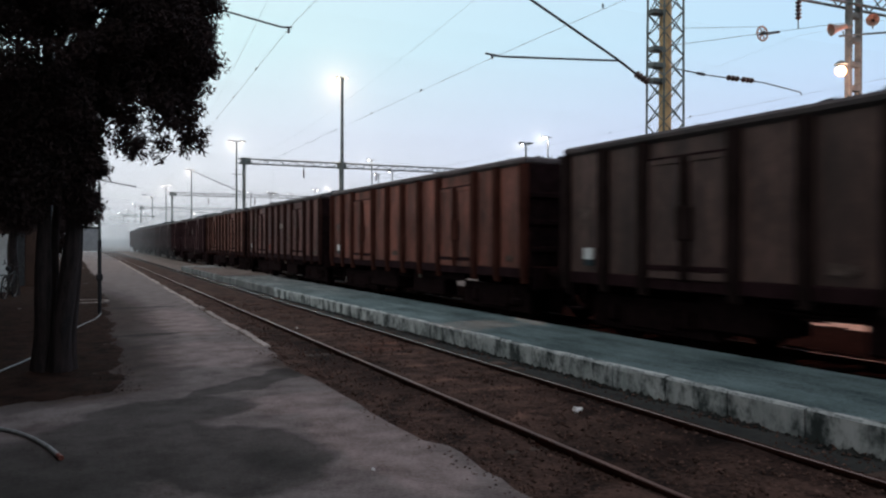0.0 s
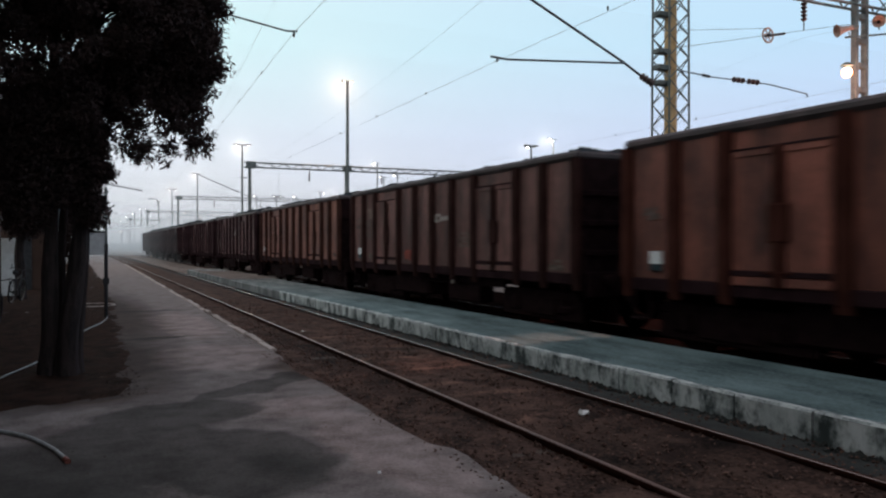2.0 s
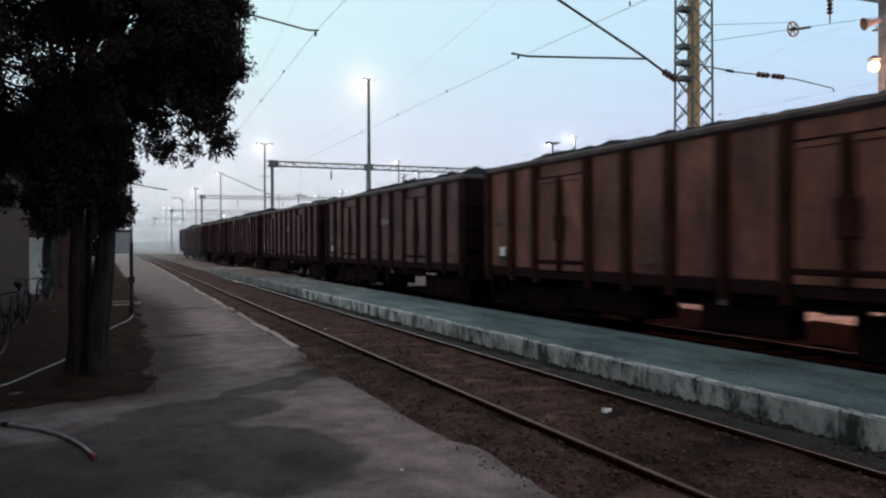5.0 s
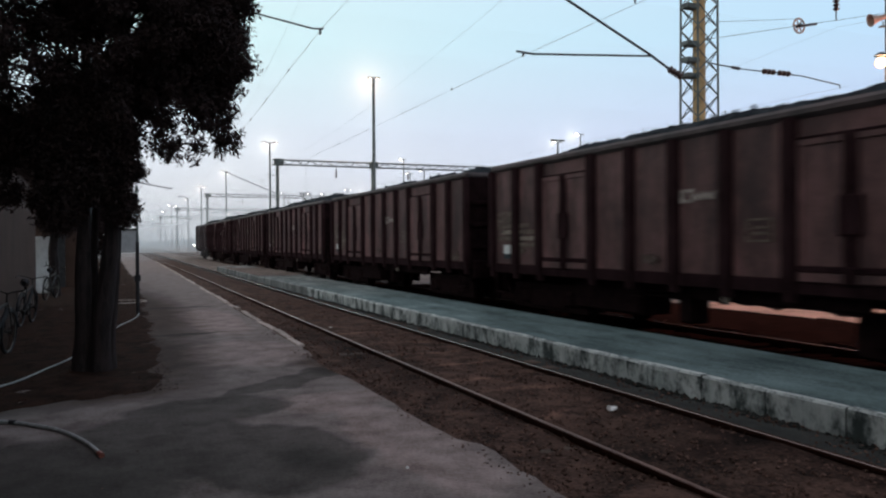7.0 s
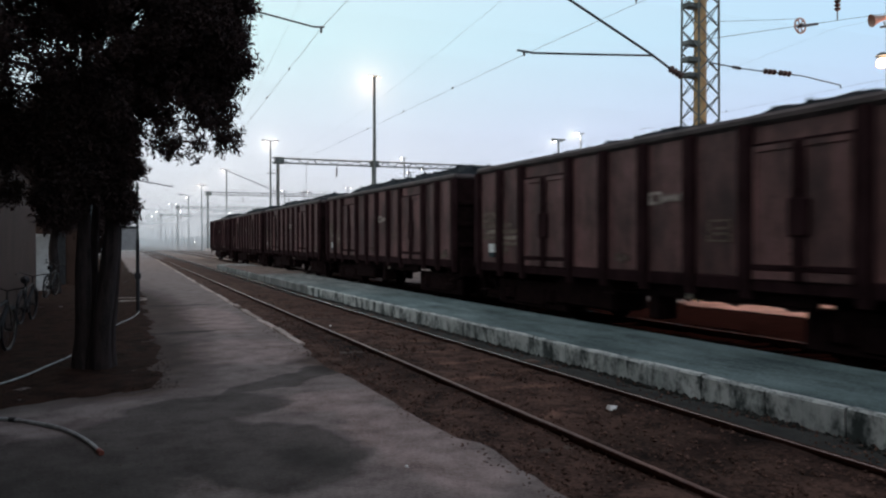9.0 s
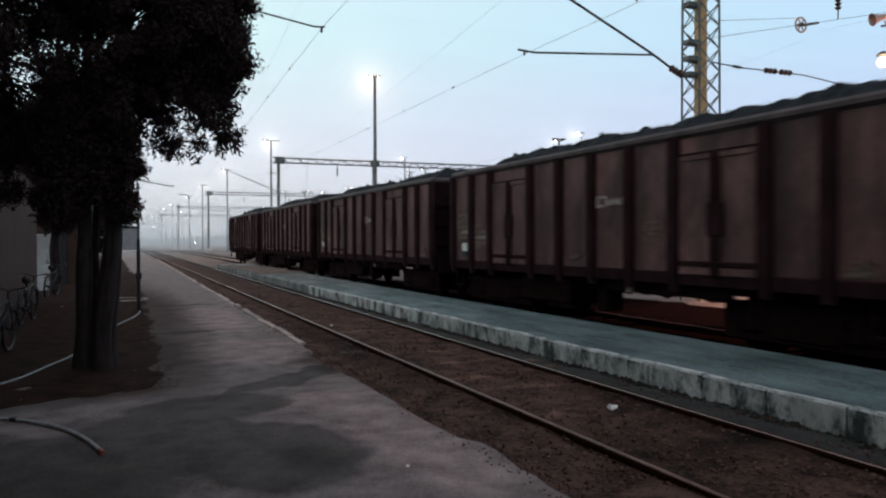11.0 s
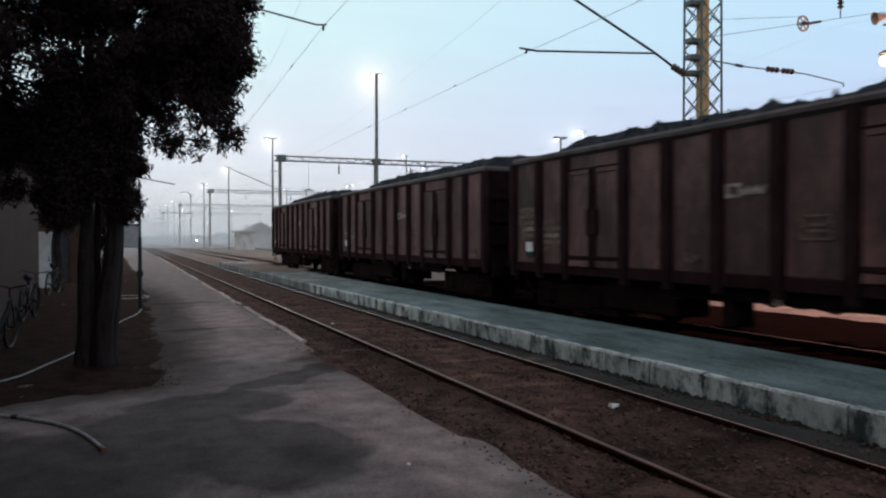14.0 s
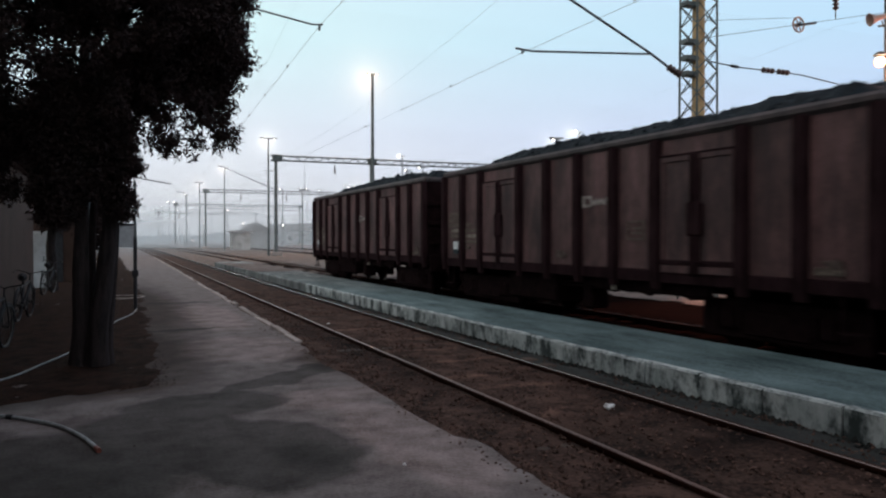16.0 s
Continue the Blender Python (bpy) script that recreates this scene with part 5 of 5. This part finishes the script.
near_clumps += crown_clumps(20, 18, -2.1, 0.3, 4.0, 0.55, 0.6, 0.5, 0.12, 0.22)
tree(-0.14, 11.6, [(-0.15, 0.05, 0.115, 0.06, 0.1, 5.5), (0.03, -0.06, 0.125, 0.50, 0.0, 6.0), (0.16, 0.1, 0.10, 0.30, -0.1, 5.2), (-0.03, 0.28, 0.065, 0.10, 0.05, 5.0)], near_clumps, 190, 0.065, 11, "old dark evergreen tree with several stems in bare earth")
tree(-1.55, 28.5, [(0, 0, 0.17, 0.0, 0.1, 5.0)], crown_clumps(90, 9, 0, 0, 4.3, 1.2, 2.0, 2.4, 0.35, 0.55, lambda x, y: 2.3), 90, 0.16, 13, "dark evergreen tree with a low crown beside the path")
tree(-1.2, 42.0, [(0, 0, 0.2, 0.0, 0.1, 5.0)], crown_clumps(90, 10, 0, 0, 3.6, 1.7, 2.2, 2.7, 0.40, 0.65, lambda x, y: 1.3), 90, 0.2, 14, "dark evergreen tree farther along the path")

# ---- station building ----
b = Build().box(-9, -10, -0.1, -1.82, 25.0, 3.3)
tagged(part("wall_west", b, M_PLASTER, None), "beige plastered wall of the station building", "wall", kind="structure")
roof = Build()
roof.add([(-9.3, -10.3, 3.3), (-1.7, -10.3, 3.3), (-1.7, 25.3, 3.3), (-9.3, 25.3, 3.3), (-5.4, -10.3, 4.3), (-5.4, 25.3, 4.3)], [(0, 1, 4), (1, 2, 5, 4), (2, 3, 5), (3, 0, 4, 5), (0, 3, 2, 1)])
tagged(part("roof", roof, M_ROOF, None), "low pitched roof of the station building", "roof", kind="structure")
# unseen block and cap, added to keep sky light off the near wagons
b = Build().box(-9, -14, 3.32, -1.98, 6.8, 10.8)
tagged(part("wall_upper", b, M_PLASTER, None), "unseen plastered block added above the station to cast shade", "wall", kind="structure")
upper = Build().add([(-9.5, -14.5, 10.8), (-1.4, -14.5, 10.8), (-1.4, 7.3, 10.8), (-9.5, 7.3, 10.8), (-5.4, -14.5, 12.4), (-5.4, 7.3, 12.4)], [(0, 1, 4), (1, 2, 5, 4), (2, 3, 5), (3, 0, 4, 5), (0, 3, 2, 1)])
tagged(part("roof", upper, M_ROOF, None), "unseen pitched cap on the block that casts shade", "roof", kind="structure")
cab = empty("white_cabinet", pose(-2.1, 30.5, -0.03))
part("body", Build().box(-0.6, -0.25, 0, 0.38, 0.25, 1.95, 0.02), M_WHITE, cab)
part("door", Build().box(-0.55, -0.275, 0.1, 0.33, -0.253, 1.88, 0.008), M_WHITE, cab)
part("handle", Build().box(0.2, -0.31, 0.95, 0.23, -0.28, 1.1, 0.005), M_STEEL, cab)
tagged(cab, "tall white painted cabinet beside the building", "cabinet")
b = Build().box(-9, 34.0, -0.1, -0.95, 34.3, 2.6)
tagged(part("wall_north", b, M_PLASTER, None), "beige plastered end wall beyond the cabinet", "wall", kind="structure")
door = part("door_1", Build().box(-1.78, 33.95, -0.05, -1.45, 33.998, 2.1, 0.006), M_WIRE, None)
part("door_frame", Build().box(-1.84, 33.96, -0.05, -1.782, 33.998, 2.16, 0.004), M_STEEL, door)
tagged(door, "narrow dark door in the end wall", "door", kind="structure")


# ---- bicycles ----
def bicycle(m, label, rim_mat=None):
    root = empty("bicycle", m)
    for wx in (-0.52, 0.52):
        ring = lambda r, k=30: [(wx + r * math.cos(2 * math.pi * i / k), 0, 0.34 + r * math.sin(2 * math.pi * i / k)) for i in range(k + 1)]
        w = part("wheel", Build().tube(ring(0.31), 0.014, 6), rim_mat or M_CHROME, root)
        part("tyre", Build().tube(ring(0.325), 0.026, 8), M_RUBBER, w)
        sp = Build()
        for i in range(14):
            a = 2 * math.pi * i / 14
            sp.tube([(wx, 0.02 * (-1) ** i, 0.34), (wx + 0.31 * math.cos(a), 0, 0.34 + 0.31 * math.sin(a))], 0.0022, 4)
        sp.tube([(wx, -0.05, 0.34), (wx, 0.05, 0.34)], 0.025, 8)
        part("spokes", sp, M_CHROME, w)
        part("mudguard", Build().tube([(wx + 0.36 * math.cos(a), 0, 0.34 + 0.36 * math.sin(a)) for a in [radians(d) for d in range(20, 170, 12)]], 0.026, 5), M_RUBBER, w)
    fr = Build().tube([(-0.10, 0, 0.30), (0.36, 0, 0.72)], 0.026).tube([(-0.26, 0, 0.82), (-0.10, 0, 0.30)], 0.024).tube([(-0.22, 0, 0.70), (0.34, 0, 0.80)], 0.024)
    fr.tube([(-0.52, 0.05, 0.34), (-0.10, 0.03, 0.30)], 0.010).tube([(-0.52, -0.05, 0.34), (-0.10, -0.03, 0.30)], 0.010).tube([(-0.52, 0.05, 0.34), (-0.23, 0.02, 0.72)], 0.009).tube([(-0.52, -0.05, 0.34), (-0.23, -0.02, 0.72)], 0.009)
    part("frame", fr, M_RUBBER, root)
    part("fork", Build().tube([(0.52, 0.05, 0.34), (0.40, 0.04, 0.64), (0.34, 0, 0.86)], 0.012).tube([(0.52, -0.05, 0.34), (0.40, -0.04, 0.64), (0.34, 0, 0.86)], 0.012), M_CHROME, root)
    part("handlebar", Build().tube([(0.18, 0.30, 0.98), (0.30, 0.26, 1.02), (0.34, 0.08, 0.98), (0.33, 0, 0.95), (0.34, -0.08, 0.98), (0.30, -0.26, 1.02), (0.18, -0.30, 0.98)], 0.012).tube([(0.33, 0, 0.84), (0.33, 0, 0.96)], 0.014), M_CHROME, root)
    part("saddle", Build().tube([(-0.42, 0, 0.90), (-0.34, 0, 0.91), (-0.22, 0, 0.90), (-0.12, 0, 0.89)], [0.05, 0.09, 0.05, 0.02], 10).tube([(-0.26, 0, 0.80), (-0.28, 0, 0.90)], 0.014), M_RUBBER, root)
    part("rack", Build().tube([(-0.35, 0.06, 0.74), (-0.80, 0.06, 0.74)], 0.007).tube([(-0.35, -0.06, 0.74), (-0.80, -0.06, 0.74)], 0.007).tube([(-0.52, 0.06, 0.36), (-0.70, 0.06, 0.74)], 0.006).tube([(-0.52, -0.06, 0.36), (-0.70, -0.06, 0.74)], 0.006), M_RUBBER, root)
    part("crank", Build().tube([(-0.10, -0.06, 0.30), (-0.10, 0.06, 0.30)], 0.09, 16).tube([(-0.10, 0.07, 0.30), (-0.02, 0.07, 0.15), (-0.02, 0.15, 0.15)], 0.01).tube([(-0.10, -0.07, 0.30), (-0.18, -0.07, 0.45), (-0.18, -0.15, 0.45)], 0.01), M_CHROME, root)
    part("kickstand", Build().tube([(-0.18, 0.05, 0.30), (-0.22, 0.20, 0.0)], 0.01), M_CHROME, root)
    return tagged(root, label, "bicycle", group="bicycles by the wall")


bicycle(pose(-1.54, 13.49, -0.03, 4, 0, 78), "old dark bicycle with pale rims leaning by the trees", M_BIKERIM)
bicycle(pose(-1.57, 18.82, -0.03, 4, 0, 82), "dark bicycle with a raised handlebar near the wall")
bicycle(pose(-1.58, 27.1, -0.03, 5, 0, 78), "dark bicycle parked before a white cabinet", M_BIKERIM)

# ---- hoses, sign, litter ----
def smooth_path(pts, k=6):
    out = []
    p = [Vector(q) for q in pts]
    for i in range(len(p) - 1):
        a, b_, c, d = p[max(i - 1, 0)], p[i], p[i + 1], p[min(i + 2, len(p) - 1)]
        for j in range(k):
            t = j / k
            out.append(0.5 * ((2 * b_) + (c - a) * t + (2 * a - 5 * b_ + 4 * c - d) * t * t + (3 * b_ - a - 3 * c + d) * t ** 3))
    return out + [p[-1]]


hose = part("garden_hose", Build().tube(smooth_path([(-2.4, 9.1, -0.025), (-1.5, 8.85, -0.02), (-0.93, 8.62, -0.02), (-0.62, 8.30, -0.02), (-0.38, 7.95, -0.02), (-0.18, 7.45, -0.02), (-0.06, 6.98, -0.02)]), 0.018, 10), M_HOSE, None, smooth=True)
part("coupling", Build().tube([(-0.065, 7.0, -0.02), (-0.043, 6.90, -0.02)], 0.022, 10), M_HOSE_END, hose, "orange hose coupling")
part("hose_clamp", Build().tube([(-0.86, 8.57, -0.02), (-0.81, 8.52, -0.02)], 0.025, 10), M_WIRE, hose, "dark hose clamp")
tagged(hose, "pale thick garden hose with an orange end on asphalt", "hose")
hose = part("garden_hose", Build().tube(smooth_path([(-2.6, 9.9, -0.01), (-1.9, 10.2, -0.01), (-1.15, 10.7, -0.005), (-0.75, 11.9, -0.005), (-0.43, 13.1, -0.005), (-0.1, 15.2, -0.005), (0.22, 17.3, -0.005), (0.55, 18.8, -0.01), (0.72, 20.2, -0.01), (0.74, 21.4, -0.01)]), 0.013, 8), M_HOSE, None, smooth=True)
tagged(hose, "thin pale hose winding over bare earth past a tree", "hose")

post = empty("sign_post", pose(0.70, 20.3, -0.03))
part("pole", Build().tube([(0, 0, -0.2), (0, 0, 1.75)], 0.045, 10), M_WIRE, post)
part("upper_pole", Build().tube([(0, 0, 1.72), (0, 0, 3.1)], 0.035, 10), M_STEEL, post)
part("board", Build().box(-0.62, -0.02, 1.5, -0.02, 0.02, 2.02, 0.008), M_SIGN, post, "blank grey sign board")
part("board_frame", Build().box(-0.64, -0.03, 2.02, 0.02, 0.03, 2.07, 0.008), M_WIRE, post)
part("junction_box", Build().box(-0.07, -0.06, 0.80, 0.07, 0.06, 0.95, 0.01), M_WIRE, post)
tagged(post, "dark steel post with a grey sign board", "sign post")
ring = part("manhole_ring", Build().tube([(0.45 + 0.62 * math.cos(radians(a)), 24.5 + 0.62 * math.sin(radians(a)), -0.02) for a in range(0, 361, 12)], 0.03, 6), M_KERB, None)
tagged(ring, "pale round concrete rim set in the ground", "manhole")


def crumple(x, y, z, r, seed, label="crumpled white paper lying between the rails"):
    tmp = bmesh.new()
    bmesh.ops.create_icosphere(tmp, subdivisions=2, radius=r)
    for v in tmp.verts:
        v.co *= 0.7 + 0.9 * abs(noise.noise(v.co * (2.2 / r) + Vector((seed, 0, 0))))
        v.co.z *= 0.7
    me = bpy.data.meshes.new("litter")
    tmp.to_mesh(me)
    tmp.free()
    me.materials.append(M_PAPER)
    ob = new("litter", me)
    ob.matrix_basis = pose(x, y, z)
    return tagged(ob, label, "litter", group="litter on the ground")


crumple(4.82, 6.80, -0.06, 0.058, 1.0)
crumple(4.95, 6.05, -0.09, 0.022, 3.0)
crumple(4.98, 7.55, -0.09, 0.022, 4.0)
crumple(4.2, 15.6, -0.08, 0.06, 5.0)
crumple(2.1, 5.6, -0.03, 0.018, 6.0, "small white scrap lying on the asphalt")

# ---- far buildings and trees ----
def far_house(x, y, w, d, h, roof_h, windows=True, gable=False):
    root = empty("house", pose(x, y, -0.3, 0, 0, 90 if gable else 0))
    part("wall", Build().box(-w / 2, -d / 2, 0, w / 2, d / 2, h), M_HOUSE, root)
    r = Build()
    e = 0.4
    r.add([(-w / 2 - e, -d / 2 - e, h), (w / 2 + e, -d / 2 - e, h), (w / 2 + e, d / 2 + e, h), (-w / 2 - e, d / 2 + e, h), (-w / 2 - e, 0, h + roof_h), (w / 2 + e, 0, h + roof_h)], [(0, 1, 5, 4), (2, 3, 4, 5), (1, 2, 5), (3, 0, 4), (3, 2, 1, 0)])
    part("roof", r, M_ROOF, root)
    for i in range(max(1, int(w / 3)) if windows else 0):
        wx = -w / 2 + 1.5 + i * 3
        part("window", Build().box(wx - 0.5, -d / 2 - 0.03, 1.2, wx + 0.5, -d / 2 + 0.01, 2.5), M_WIRE, root)
    return tagged(root, "small pale yard building with a dark roof", "house", group="yard buildings")


far_house(17.75, 113.5, 2.4, 2.6, 2.75, 0.25, False)
far_house(25.4, 146, 5.8, 5.8, 2.9, 1.9, False, True)
far_house(52, 230, 14, 8, 4, 2)
far_house(80, 300, 24, 10, 5, 2.5)
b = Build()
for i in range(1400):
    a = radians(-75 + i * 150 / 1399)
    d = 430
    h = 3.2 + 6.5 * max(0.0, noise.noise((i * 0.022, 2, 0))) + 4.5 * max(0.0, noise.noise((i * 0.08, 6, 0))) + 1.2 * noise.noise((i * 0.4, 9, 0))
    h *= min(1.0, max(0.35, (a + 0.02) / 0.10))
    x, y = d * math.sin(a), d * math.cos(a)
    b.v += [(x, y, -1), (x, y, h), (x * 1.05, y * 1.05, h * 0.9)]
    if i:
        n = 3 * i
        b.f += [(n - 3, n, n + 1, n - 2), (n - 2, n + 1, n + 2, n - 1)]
tagged(part("backdrop", b, M_HAZE, None), "far low line of trees and roofs, coloured pale as haze", "treeline", kind="structure")


# ---- flat sheets standing in for evening mist over the far yard ----
def mist_sheet_material(low, high):
    m = bpy.data.materials.new("mist_sheet")
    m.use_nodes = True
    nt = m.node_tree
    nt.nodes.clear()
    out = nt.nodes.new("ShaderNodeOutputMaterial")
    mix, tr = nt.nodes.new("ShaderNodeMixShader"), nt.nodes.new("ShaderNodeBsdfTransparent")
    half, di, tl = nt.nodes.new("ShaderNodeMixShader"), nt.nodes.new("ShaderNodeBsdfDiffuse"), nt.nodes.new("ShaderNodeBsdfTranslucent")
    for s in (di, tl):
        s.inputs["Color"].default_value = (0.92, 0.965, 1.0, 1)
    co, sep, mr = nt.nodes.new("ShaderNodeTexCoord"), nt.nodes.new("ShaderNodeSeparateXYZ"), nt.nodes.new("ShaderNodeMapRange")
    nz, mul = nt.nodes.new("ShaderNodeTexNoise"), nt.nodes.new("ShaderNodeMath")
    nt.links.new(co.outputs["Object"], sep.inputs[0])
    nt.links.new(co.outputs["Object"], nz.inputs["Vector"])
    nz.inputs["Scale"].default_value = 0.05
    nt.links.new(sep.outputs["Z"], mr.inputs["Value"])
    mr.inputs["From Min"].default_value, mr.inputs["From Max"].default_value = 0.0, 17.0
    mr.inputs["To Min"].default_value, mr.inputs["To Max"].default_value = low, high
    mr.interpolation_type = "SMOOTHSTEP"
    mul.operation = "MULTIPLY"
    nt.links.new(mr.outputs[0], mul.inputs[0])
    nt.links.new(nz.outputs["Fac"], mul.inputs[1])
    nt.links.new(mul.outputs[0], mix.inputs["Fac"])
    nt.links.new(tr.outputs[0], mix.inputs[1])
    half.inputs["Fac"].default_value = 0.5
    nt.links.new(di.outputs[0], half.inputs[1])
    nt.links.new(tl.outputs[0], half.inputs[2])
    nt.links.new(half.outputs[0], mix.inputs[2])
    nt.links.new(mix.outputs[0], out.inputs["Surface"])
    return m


M_THIN_SHEET, M_MIST_SHEET = mist_sheet_material(0.13, 0.045), mist_sheet_material(0.62, 0.05)
# each flat sheet adds haze to what lies behind it and catches lamp halos
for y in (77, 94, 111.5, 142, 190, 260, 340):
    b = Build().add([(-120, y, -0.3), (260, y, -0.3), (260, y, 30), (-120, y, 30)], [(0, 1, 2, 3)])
    tagged(part("mist", b, M_THIN_SHEET if y < 115 else M_MIST_SHEET, None), "flat translucent sheet standing in for mist over the yard", "mist", kind="stuff")


# ---- what moves ----
def motions():
    times = [i * 0.5 for i in range(33)]
    for k, root in TRAIN.items():
        rows = [(t, wagon_pose(k, t)) for t in times]
        walk(root, rows)
        walk(COAL[k], rows)
    spin = [i / 15 for i in range(241)]
    for k, ws, w in ROLLING:
        if k < 0:
            continue
        rows = []
        for t in spin:
            rows.append((t, pose(0, w, 0.46, math.degrees((travel(k, t) - travel(k, 0)) / -0.46) % 360)))
        walk(ws, rows)


motions()
